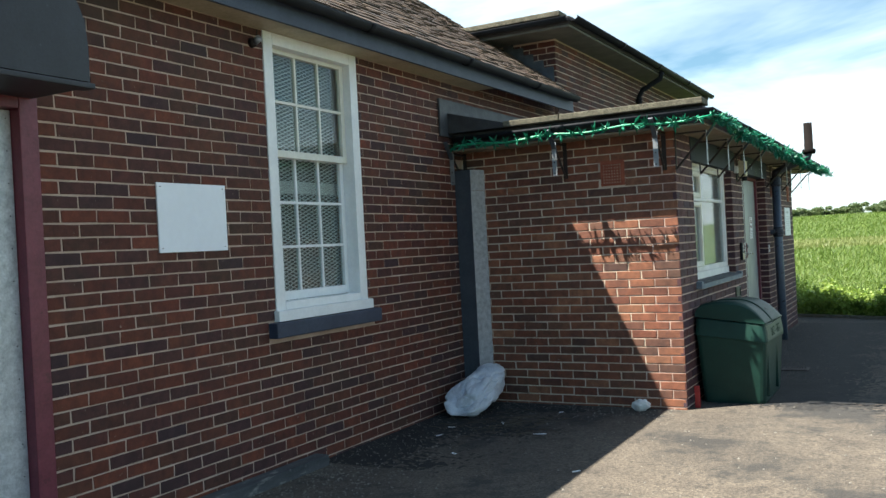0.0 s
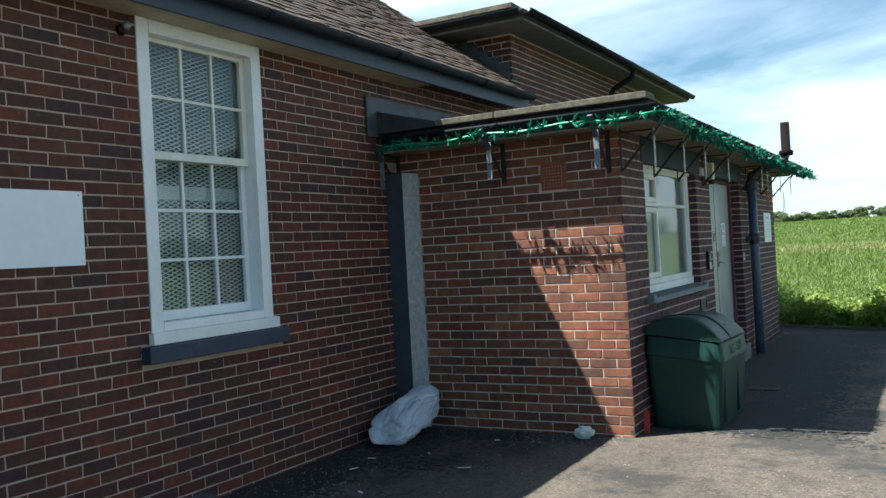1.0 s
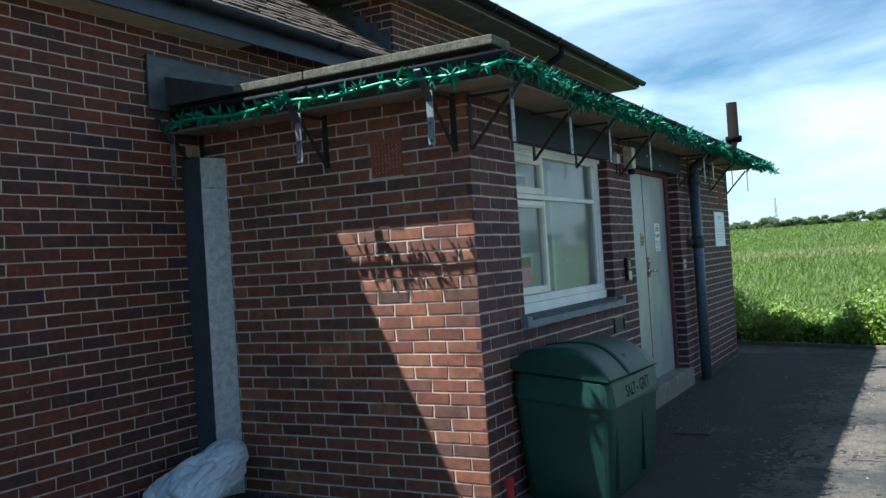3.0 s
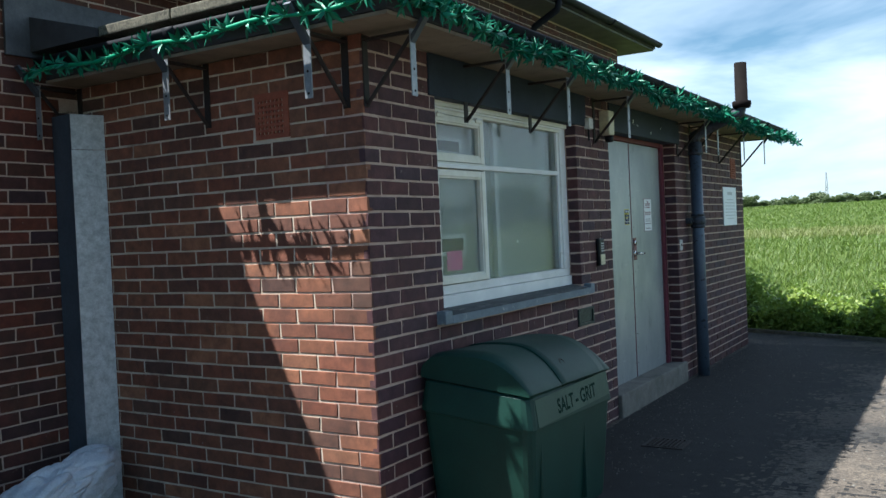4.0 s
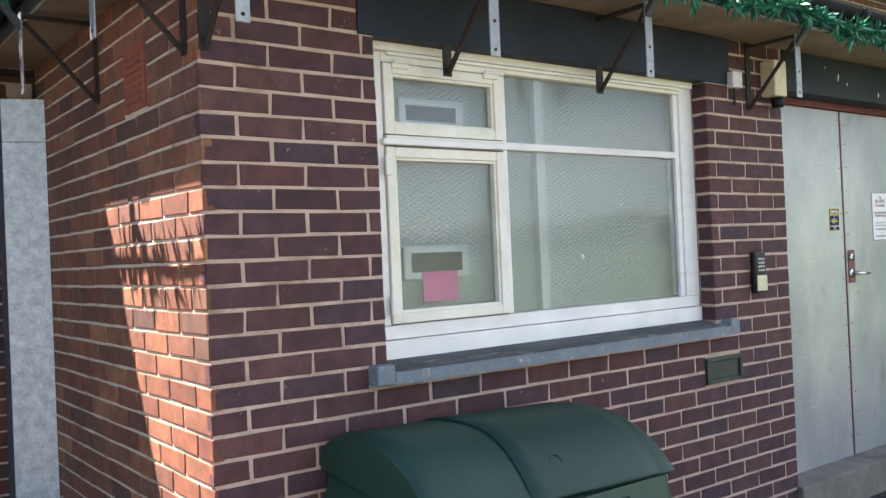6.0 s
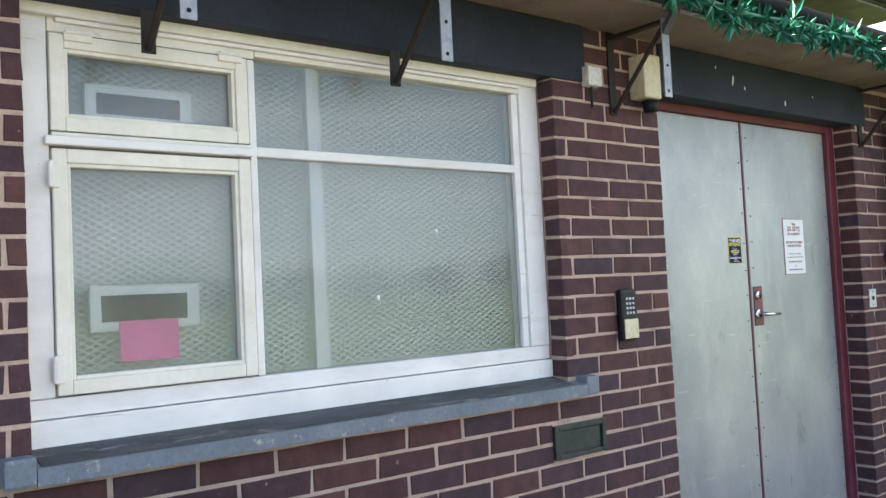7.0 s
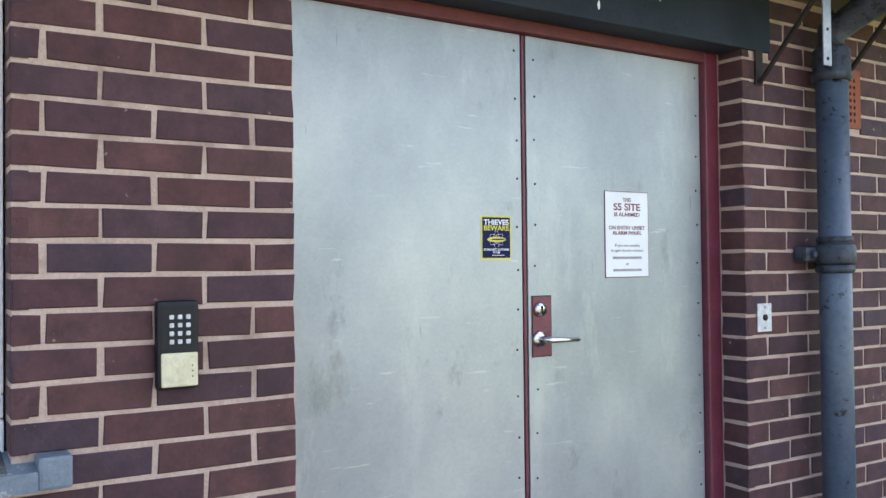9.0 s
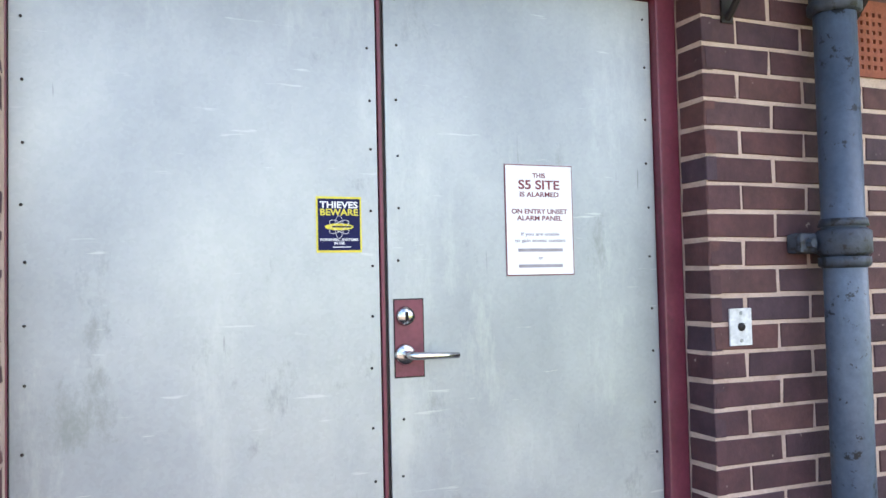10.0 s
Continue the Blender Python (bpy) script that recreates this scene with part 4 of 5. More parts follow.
# ---- double door ----
door_1 = thing("door_1", "double door clad in dull galvanised sheet with a maroon frame", "door", kind="structure")
DX = PORCH_X - 0.125
FR = PORCH_X - 0.10
part("frame_side", box(FR - 0.08, FR, 11.925, 11.990, 0.13, 2.119, 0.006), MAROON, door_1)
part("frame_side", box(FR - 0.08, FR, 10.342, 10.356, 0.13, 2.119, 0.004), MAROON, door_1)
part("frame_head", box(FR - 0.08, FR, 10.358, 11.923, 2.082, 2.119, 0.004), RUST_RED, door_1)
leaf_l = part("door_leaf", box(DX - 0.045, DX, 10.358, 11.138, 0.135, 2.08, 0.002), DOOR_SHEET, door_1)
leaf_r = part("door_leaf", box(DX - 0.045, DX, 11.159, 11.922, 0.135, 2.08, 0.002), DOOR_SHEET, door_1)
part("meeting_strip", box(DX - 0.04, DX + 0.003, 11.141, 11.150, 0.138, 2.078, 0.002), MAROON, door_1)
part("meeting_gap", box(DX - 0.04, DX - 0.006, 11.151, 11.158, 0.138, 2.078, 0.001), DARK_IRON, door_1)
SCREW = bmesh.new()
bmesh.ops.create_uvsphere(SCREW, u_segments=8, v_segments=5, radius=0.0034)
screw_me = bpy.data.meshes.new("screw")
SCREW.to_mesh(screw_me)
SCREW.free()
screw_me.materials.append(DARK_IRON)
for leaf, cols in ((leaf_l, (10.385, 11.118)), (leaf_r, (11.188, 11.900))):
    for y in cols:
        for k in range(15):
            s = new("screw", screw_me)
            s.parent = leaf
            s.location = (DX + 0.001, y + rng.uniform(-0.004, 0.004), 0.24 + k * 0.127 + rng.uniform(-0.012, 0.012))
part("lock_backing", box(DX, DX + 0.0025, 11.170, 11.246, 1.107, 1.293, 0.001), DARK_IRON, leaf_r)
lock = part("lock_plate", box(DX, DX + 0.004, 11.172, 11.243, 1.110, 1.290, 0.001), MAROON, leaf_r, "maroon painted lock plate")
part("lock_cylinder", tube([(DX + 0.003, 11.198, 1.252), (DX + 0.016, 11.198, 1.252)], [0.024, 0.020], 20), CHROME, leaf_r, "worn steel lock cylinder", True)
part("keyhole", box(DX + 0.0155, DX + 0.017, 11.194, 11.202, 1.242, 1.262), DARK_HOLE, leaf_r)
part("lever_rose", tube([(DX + 0.003, 11.196, 1.162), (DX + 0.012, 11.196, 1.162)], [0.026, 0.022], 20), CHROME, leaf_r, "chrome rose", True)
part("lever", tube([(DX + 0.008, 11.196, 1.162), (DX + 0.045, 11.196, 1.162), (DX + 0.052, 11.206, 1.161), (DX + 0.050, 11.25, 1.159), (DX + 0.048, 11.315, 1.157)], [0.010, 0.010, 0.010, 0.008, 0.007], 12), CHROME, leaf_r, "chrome lever handle", True)
step = tagged(part("door_step", box(PORCH_X - 0.20, PORCH_X + 0.035, 10.37, 12.08, -0.02, 0.176, 0.012), STEP_CONCRETE), "dirty grey concrete doorstep below the double door", "step", kind="structure")

# warning sticker on the closed leaf
st = tagged(part("warning_sticker", box(DX + 0.0003, DX + 0.0012, 10.988, 11.096, 1.403, 1.532), YELLOW), "navy and yellow anti-theft sticker on the grey door", "sticker")
part("panel", box(DX + 0.0012, DX + 0.0016, 10.992, 11.092, 1.408, 1.527), NAVY, st)
text_mesh("THIEVES", 0.021, PAPER, on_east(DX + 0.002, 11.042, 1.512), st, width=0.090)
text_mesh("BEWARE", 0.021, YELLOW, on_east(DX + 0.002, 11.042, 1.495), st, width=0.090)
bm = bmesh.new()
bmesh.ops.create_circle(bm, cap_ends=True, segments=32, radius=1.0, matrix=on_east(DX + 0.0022, 11.042, 1.462) @ Matrix.Diagonal((0.034, 0.008, 1, 1)))
part("oval", bm, YELLOW, st)
part("bar", box(DX + 0.0023, DX + 0.0026, 11.025, 11.071, 1.4605, 1.4640), NAVY, st)
for a in (30, 90, 150):
    pts = [on_east(DX + 0.0019, 11.042, 1.462) @ Matrix.Rotation(radians(a), 4, "Z") @ Vector((0.026 * math.cos(t), 0.010 * math.sin(t), 0)) for t in (2 * math.pi * i / 28 for i in range(29))]
    part("orbit", tube(pts, 0.0005, 4), PAPER, st)
text_mesh("FORENSIC SYSTEMS", 0.0085, PAPER, on_east(DX + 0.002, 11.042, 1.432), st, width=0.090)
text_mesh("IN USE", 0.0085, PAPER, on_east(DX + 0.002, 11.042, 1.424), st)
part("bar", box(DX + 0.0016, DX + 0.002, 11.026, 11.070, 1.4145, 1.4165), PAPER, st)

# alarm notice on the other leaf
nt = tagged(part("alarm_notice", box(DX + 0.0003, DX + 0.0020, 11.470, 11.664, 1.342, 1.622), MAROON_INK), "white alarm notice with maroon lettering on the grey door", "notice")
part("sheet", box(DX + 0.0020, DX + 0.0026, 11.4725, 11.6615, 1.3445, 1.6195), PAPER, nt)
for words, z, size, w, ink in (("THIS", 1.594, 0.017, 0.036, MAROON_INK), ("S5 SITE", 1.570, 0.032, 0.118, MAROON_INK), ("IS ALARMED", 1.546, 0.017, 0.112, MAROON_INK),
                               ("ON ENTRY UNSET", 1.503, 0.017, 0.160, MAROON_INK), ("ALARM PANEL", 1.486, 0.017, 0.130, MAROON_INK),
                               ("If you are unable", 1.446, 0.012, 0.110, GREY_INK), ("to gain access contact", 1.430, 0.012, 0.145, GREY_INK), ("or", 1.386, 0.013, None, GREY_INK)):
    text_mesh(words, size, ink, on_east(DX + 0.0028, 11.567, z), nt, width=w)
for z, w in ((1.406, 0.128), (1.366, 0.126)):
    part("bar", box(DX + 0.0026, DX + 0.0030, 11.567 - w / 2, 11.567 + w / 2, z - 0.004, z + 0.004), GREY_INK, nt)

for ob in (door_1, st, nt):
    ob.location = (0, 0.027, 0.040)

# ---- fittings on the extension's front ----
kx = PORCH_X + PROUD
kp = thing("door_keypad", "black entry keypad with pale keys and a yellowed cover on brick", "keypad")
part("case", box(kx, kx + 0.030, 10.030, 10.124, 1.133, 1.328, 0.012), BLACK_PLASTIC, kp)
part("cover", box(kx + 0.0302, kx + 0.036, 10.038, 10.118, 1.140, 1.214, 0.004), CREAM_PLASTIC, kp, "yellowed cream cover")
for i in range(3):
    for k in range(4):
        part("key", box(kx + 0.0295, kx + 0.033, 10.057 + i * 0.018, 10.067 + i * 0.018, 1.233 + k * 0.018, 1.243 + k * 0.018, 0.002), KEY_GREY, kp)
for k in range(3):
    part("lamp", box(kx + 0.0358, kx + 0.0368, 10.104, 10.107, 1.160 + k * 0.012, 1.163 + k * 0.012), DARK_HOLE, kp)

kp.location = (0, 0.018, 0.029)
ks = thing("key_switch", "small grey steel key-switch plate on brick beside the door", "switch")
part("plate", box(kx, kx + 0.006, 12.050, 12.122, 1.143, 1.240, 0.002), KEY_GREY, ks)
part("barrel", tube([(kx + 0.005, 12.086, 1.192), (kx + 0.010, 12.086, 1.192)], 0.011, 16), DARK_IRON, ks, smooth=True)
for dz in (-0.036, 0.036):
    part("screw", tube([(kx + 0.0055, 12.086, 1.192 + dz), (kx + 0.0075, 12.086, 1.192 + dz)], 0.005, 10), ZINC_BAR, ks)

ks.location = (0, 0.022, 0.045)
lb = thing("letter_flap", "dark verdigrised metal letter flap set in the brickwork", "letter flap")
for y0, y1, z0, z1 in ((9.655, 9.675, 0.745, 0.865), (9.905, 9.925, 0.745, 0.865), (9.676, 9.904, 0.845, 0.865), (9.676, 9.904, 0.745, 0.762)):
    part("rim", box(PORCH_X, kx + 0.012, y0, y1, z0, z1, 0.003), VERDIGRIS, lb)
part("flap", box(PORCH_X, kx + 0.002, 9.677, 9.903, 0.764, 0.843, 0.004), VERDIGRIS, lb)

lb.location = (0, 0.018, 0.022)
lamp = thing("bulkhead_lamp", "yellowed bulkhead lamp with black sensor below the soffit", "outdoor lamp")
part("housing", box(kx, kx + 0.080, 10.205, 10.310, 2.105, 2.280, 0.01), CREAM_PLASTIC, lamp)
part("sensor", tube([(kx + 0.05, 10.27, 2.098), (kx + 0.05, 10.27, 2.055)], [0.034, 0.028], 16), BLACK_PLASTIC, lamp, "ribbed black sensor", True)
jb = thing("junction_box", "small white junction box on brick with a short probe", "junction box")
part("case", box(kx, kx + 0.04, 9.925, 10.000, 2.130, 2.205, 0.006), WHITE_PLASTIC, jb)
part("probe", tube([(kx + 0.018, 9.96, 2.131), (kx + 0.018, 9.96, 2.05)], 0.006, 8), BLACK_PLASTIC, jb)

nb = tagged(part("notice_board", box(kx, kx + 0.008, 13.68, 14.24, 1.385, 1.800, 0.002), WHITE_BOARD), "white notice with faint grey lines on the far brickwork", "sign")
part("heading", box(kx + 0.008, kx + 0.0086, 13.86, 14.06, 1.715, 1.750), FAINT_INK, nb)
for k in range(7):
    w = (0.30, 0.42, 0.44, 0.40, 0.44, 0.42, 0.30)[k]
    part("line", box(kx + 0.008, kx + 0.0086, 13.96 - w / 2, 13.96 + w / 2, 1.660 - k * 0.034, 1.668 - k * 0.034), FAINT_INK, nb)


def air_brick(name, m, w, h, cols, rows):
    v = thing(name, "terracotta air brick with square holes", "air brick", "air bricks")
    v.matrix_world = m
    body = bmesh.new()
    us = [0, 0.022]
    for i in range(cols):
        us += [us[-1] + (w - 0.044) / cols * 0.48, us[-1] + (w - 0.044) / cols]
    zs = [0, 0.022]
    for k in range(rows):
        zs += [zs[-1] + (h - 0.044) / rows * 0.48, zs[-1] + (h - 0.044) / rows]
    us.append(w)
    zs.append(h)
    for i in range(len(us) - 1):
        for k in range(len(zs) - 1):
            if i % 2 == 1 and k % 2 == 1 and i < len(us) - 2 and k < len(zs) - 2:
                continue
            add_box(body, us[i], us[i + 1], -0.03, 0.009, zs[k], zs[k + 1])
    bmesh.ops.remove_doubles(body, verts=body.verts[:], dist=0.0003)
    part("grille", body, TERRACOTTA, v)
    part("back", box(0.002, w - 0.002, -0.034, -0.031, 0.002, h - 0.002), DARK_HOLE, v)
    return v


V1 = (-2.352, -2.137, 1.944, 2.166)
air_brick("air_brick", Matrix.Translation((0, PORCH_Y, 0)) @ SOUTH @ Matrix.Translation((V1[0], 0, V1[2])), 0.215, 0.222, 7, 7)
for y, z in ((12.48, 1.93), (14.06, 1.90)):
    air_brick("air_brick", Matrix.Translation((PORCH_X, 0, 0)) @ EAST @ Matrix.Translation((y, 0, z)), 0.215, 0.222, 7, 7)

# soil pipe with collar and swan neck
sp = thing("soil_pipe", "chipped blue-grey cast-iron pipe beside the door", "pipe")
PX, PY = -1.612, 12.395
part("pipe", tube([(PX, PY, -0.02), (PX, PY, 2.18)], 0.055, 24), PIPE_BLUE, sp, smooth=True)
part("collar", tube([(PX, PY, 1.415), (PX, PY, 1.425), (PX, PY, 1.48), (PX, PY, 1.49)], [0.058, 0.070, 0.070, 0.058], 24), PIPE_GRIME, sp, smooth=True)
part("lower_collar_ring", tube([(PX, PY, 1.495), (PX, PY, 1.515)], [0.064, 0.060], 24), PIPE_GRIME, sp, smooth=True)
part("rim", tube([(PX, PY, 1.385), (PX, PY, 1.392), (PX, PY, 1.414)], [0.057, 0.066, 0.066], 24), PIPE_GRIME, sp, "dark bare iron rim", True)
part("ear", box(PX - 0.085, PX - 0.03, PY - 0.12, PY + 0.10, 1.425, 1.480, 0.012), PIPE_GRIME, sp)
for side in (-1, 1):
    part("bolt", tube([(PX - 0.032, PY + side * 0.092, 1.452), (PX - 0.012, PY + side * 0.092, 1.452)], 0.012, 6), PIPE_GRIME, sp)
part("upper_socket", tube([(PX, PY, 2.065), (PX, PY, 2.072), (PX, PY, 2.095), (PX, PY, 2.10), (PX, PY, 2.175), (PX, PY, 2.185)], [0.057, 0.070, 0.070, 0.064, 0.064, 0.056], 24), PIPE_GRIME, sp, "grimy swelled pipe socket", True)
part("neck", tube([(PX, PY, 2.16), (PX, PY, 2.24), (-1.50, PY + 0.02, 2.30), (-1.36, PY + 0.05, 2.36), (-1.20, PY + 0.03, 2.42), (-1.182, PY + 0.03, 2.50)], 0.052, 18), PIPE_GRIME, sp, smooth=True)
part("vent_stub", tube([(-1.182, PY + 0.03, 2.46), (-1.182, PY + 0.03, 2.49), (-1.182, PY + 0.03, 2.52), (-1.182, PY + 0.03, 2.525), (-1.182, PY + 0.03, 2.87)], [0.075, 0.085, 0.082, 0.056, 0.054], 20), SOOT_IRON, sp, "rusty dark vent pipe above the gutter", True)

# steel brackets under the eaves
br = thing("wall_bracket", "dark iron bracket with a zinc strap under the eaves", "bracket", "brackets under the eaves")
part("wall_plate", box(0.0, 0.007, -0.019, 0.019, -0.325, 0.0, 0.002), DARK_IRON, br)
part("arm", box(0.007, 0.262, -0.017, 0.017, -0.030, -0.018, 0.002), DARK_IRON, br)
part("strut", tube([(0.006, 0, -0.314), (0.020, 0, -0.302), (0.252, 0, -0.046)], 0.010, 6), DARK_IRON, br)
part("strap", box(0.262, 0.267, -0.021, 0.021, -0.307, -0.014, 0.001), ZINC_BAR, br, "zinc strap with screw holes")
part("stay", prism([(0.262, -0.05), (0.267, -0.075), (0.385, 0.075), (0.375, 0.085)], "y", -0.018, 0.018), CASING_DARK, br, "slate painted stay")
part("hole", tube([(0.266, 0, -0.285), (0.2685, 0, -0.285)], 0.006, 10), DARK_HOLE, br)
part("hole", tube([(0.266, 0, -0.19), (0.2685, 0, -0.19)], 0.006, 10), DARK_HOLE, br)
bracket_places = [pose(PORCH_X + PROUD, y, 2.362) for y in (8.268, 9.055, 10.100, 12.10, 12.52, 13.57, 14.56)] + [pose(x, PORCH_Y - PROUD, 2.362, 0, 0, -90) for x in (-3.69, -2.675, -1.785)]
br.matrix_world = pose(PORCH_X + PROUD, 7.372, 2.362)
for m in bracket_places:
    copy_thing(br, m)

# ---- corner casing, sack, litter ----
cs = thing("pipe_casing", "tall galvanised sheet casing in the corner of the brick walls", "casing")
A, B, C = (MAIN_X + 0.008, 7.180), (-3.555, 7.172), (-3.495, 7.343)
part("front", prism([A, B, (B[0] - 0.004, B[1] + 0.004), (A[0], A[1] + 0.005)], "z", 0.0, 2.19), CASING_DARK, cs, "dark grey face")
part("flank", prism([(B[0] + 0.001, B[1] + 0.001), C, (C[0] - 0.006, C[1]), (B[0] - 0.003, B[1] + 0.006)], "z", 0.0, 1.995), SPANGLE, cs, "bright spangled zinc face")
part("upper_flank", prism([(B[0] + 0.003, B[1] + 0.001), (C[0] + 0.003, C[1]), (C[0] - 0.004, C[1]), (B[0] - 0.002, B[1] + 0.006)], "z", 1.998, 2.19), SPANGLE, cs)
part("cap", prism([(MAIN_X + 0.01, 7.19), (-3.57, 7.185), (-3.505, 7.34), (MAIN_X + 0.01, 7.34)], "z", 2.15, 2.155), CASING_DARK, cs)
bm = bmesh.new()
for i in range(9):
    s = i / 8
    add_tube(bm, [(-3.715 + 0.14 * s, 7.182 - 0.006 * s, 2.185), (-3.705 + 0.14 * s, 7.182 - 0.006 * s, 2.205), (-3.695 + 0.14 * s, 7.182 - 0.006 * s, 2.188)], 0.0015, 4)
    add_tube(bm, [(-3.553 + 0.05 * s, 7.176 + 0.150 * s, 2.185), (-3.550 + 0.05 * s, 7.184 + 0.150 * s, 2.205), (-3.547 + 0.05 * s, 7.192 + 0.150 * s, 2.188)], 0.0015, 4)
part("wire_edge", bm, DARK_IRON, cs, "ragged wire edge")

bm = bmesh.new()
bmesh.ops.create_icosphere(bm, subdivisions=6, radius=1.0)
for v in bm.verts:
    p = v.co.copy()
    k = 0.5 + 0.5 * p.y
    x, y = 0.175 * p.x * (1.12 - 0.10 * p.y), 0.375 * p.y
    z = 0.055 + 0.245 * k ** 0.95 + p.z * (0.070 + 0.135 * k)
    w = noise.noise(Vector((p.x * 1.4, p.y * 1.6, p.z * 1.4))) * 0.07 - max(0.0, 0.16 - abs(noise.noise(Vector((p.x * 1.7 + 4, p.y * 2.1, p.z * 2.0))))) * 0.17 - max(0.0, 0.10 - abs(noise.noise(Vector((p.x * 3.4 + 9, p.y * 3.1, p.z * 3.6))))) * 0.10 + noise.noise(Vector((p.x * 10, p.y * 10, p.z * 10))) * 0.005
    v.co = Vector((x, y, z)) + Vector((p.x, p.y, 0.7 * p.z)).normalized() * w
    v.co.z = max(0.003, v.co.z)
sack = part("rubbish_sack", bm, SACK, smooth=True)
sack.matrix_world = pose(-3.42, 6.83, 0.0, 0, 0, -4)
tagged(sack, "crumpled white woven sack slumped against the corner casing", "sack")

bm = bmesh.new()
bmesh.ops.create_icosphere(bm, subdivisions=4, radius=1.0)
for v in bm.verts:
    w = 1 + 0.25 * noise.noise(v.co * 2.2) + 0.12 * noise.noise(v.co * 6)
    v.co = Vector((v.co.x * 0.075 * w, v.co.y * 0.05 * w, max(0.0, 0.048 + v.co.z * 0.05 * w)))
litter = part("crumpled_wrapper", bm, WHITE_PLASTIC, smooth=True)
litter.matrix_world = pose(-2.06, 7.22, 0.0, 0, 0, 20)
tagged(litter, "crumpled pale plastic wrapper on the tarmac by the wall", "litter")
for x, y, a, s in ((-2.55, 6.15, 20, 0.05), (-3.3, 5.9, 70, 0.035), (-3.0, 6.45, 130, 0.04), (-2.7, 7.0, 40, 0.02), (-3.35, 6.2, 10, 0.03), (-1.9, 5.2, 60, 0.03), (-2.9, 5.4, 150, 0.025)):
    ob = part("paper_scrap", box(-s, s, -0.009, 0.009, 0.0005, 0.004, 0.001), PAPER)
    ob.matrix_world = pose(x, y, 0.001, 0, 0, a)
    tagged(ob, "pale paper scrap on the tarmac", "litter", "paper scraps")
bm = bmesh.new()
for i in range(90):
    a, x, y = rng.uniform(0, math.pi), rng.gauss(-3.0, 0.25), rng.gauss(6.4, 0.22)
    d = Vector((math.cos(a), math.sin(a), 0)) * rng.uniform(0.03, 0.12)
    if x > -3.65:
        add_tube(bm, [Vector((x, y, 0.005)) - d, Vector((x, y, rng.uniform(0.006, 0.02))), Vector((x, y, 0.005)) + d], 0.0022, 4)
v, f = [], []
for i in range(3400):
    t = rng.random()
    if t < 0.45:
        x, y = MAIN_X + 0.03 + abs(rng.gauss(0, 0.45)), rng.uniform(2.9, 7.3)
    elif t < 0.75:
        x, y = PORCH_X + 0.03 + abs(rng.gauss(0, 0.6)), rng.uniform(9.0, 15.0)
    elif t < 0.85:
        x, y = rng.uniform(-3.6, -1.75), PORCH_Y - 0.03 - abs(rng.gauss(0, 0.25))
    else:
        x, y = rng.uniform(-2.5, 1.0), rng.uniform(4.5, 14.0)
    s = rng.uniform(0.003, 0.011)
    c = len(v)
    v += [(x - s, y, 0), (x, y - s * rng.uniform(0.6, 1.2), 0), (x + s, y, 0), (x, y + s, 0), (x + rng.uniform(-0.3, 0.3) * s, y, s * rng.uniform(0.5, 1.1))]
    f += [(c, c + 1, c + 4), (c + 1, c + 2, c + 4), (c + 2, c + 3, c + 4), (c + 3, c, c + 4)]
me = bpy.data.meshes.new("grit")
me.from_pydata(v, [], f)
me.materials.append(STEP_CONCRETE)
tagged(new("grit", me), "loose grit and crumbs of mortar on the tarmac", "grit", kind="stuff")
tagged(part("twigs", bm, BARK), "dry brown twigs and debris on the tarmac", "twigs", kind="stuff")
red = thing("red_cover", "small red plastic strip leaning behind the grit bin", "plastic strip")
part("strip", box(-1.66, -1.615, 7.455, 7.475, 0.0, 0.19, 0.006), RED_PLASTIC, red)
part("strip_edge", box(-1.653, -1.622, 7.4535, 7.4565, 0.03, 0.16, 0.001), RED_PLASTIC, red)

kb = part("wall_channel", box(MAIN_X + 0.008, MAIN_X + 0.13, 2.9, 4.86, -0.01, 0.075, 0.012), SILL_TOP)
tagged(kb, "low dark grey concrete plinth at the foot of the brick wall", "plinth", kind="structure")


def silt_shade_patch(name, label, x0, x1, y0, y1, seed, cover):
    """Ragged dark cover on the tarmac: silt by the main wall, painted shade by the door; cover(x, y) runs from 1 (full)
    to 0.
    """
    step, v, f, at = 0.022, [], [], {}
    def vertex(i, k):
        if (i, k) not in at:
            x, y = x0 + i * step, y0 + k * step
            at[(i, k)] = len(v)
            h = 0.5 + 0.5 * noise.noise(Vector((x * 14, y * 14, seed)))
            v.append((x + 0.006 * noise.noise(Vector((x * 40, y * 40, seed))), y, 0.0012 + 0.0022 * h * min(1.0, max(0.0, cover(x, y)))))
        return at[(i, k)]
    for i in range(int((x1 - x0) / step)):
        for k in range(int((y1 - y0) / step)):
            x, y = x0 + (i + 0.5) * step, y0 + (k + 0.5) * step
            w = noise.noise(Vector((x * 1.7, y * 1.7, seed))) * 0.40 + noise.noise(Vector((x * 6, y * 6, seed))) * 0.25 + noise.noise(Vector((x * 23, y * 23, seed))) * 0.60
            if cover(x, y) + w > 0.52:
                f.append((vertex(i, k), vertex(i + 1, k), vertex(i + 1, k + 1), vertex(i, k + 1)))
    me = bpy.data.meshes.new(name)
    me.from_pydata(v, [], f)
    me.materials.append(SILT_AND_SHADE)
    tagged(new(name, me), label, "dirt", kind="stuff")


silt_shade_patch("wall_dirt", "black silt and debris on the tarmac beneath the sash window", MAIN_X + 0.01, -2.2, 4.9, 7.33, 3.0, lambda x, y: 1.05 - 0.85 * (x - MAIN_X) * (0.75 if y > 6 else 1.0))
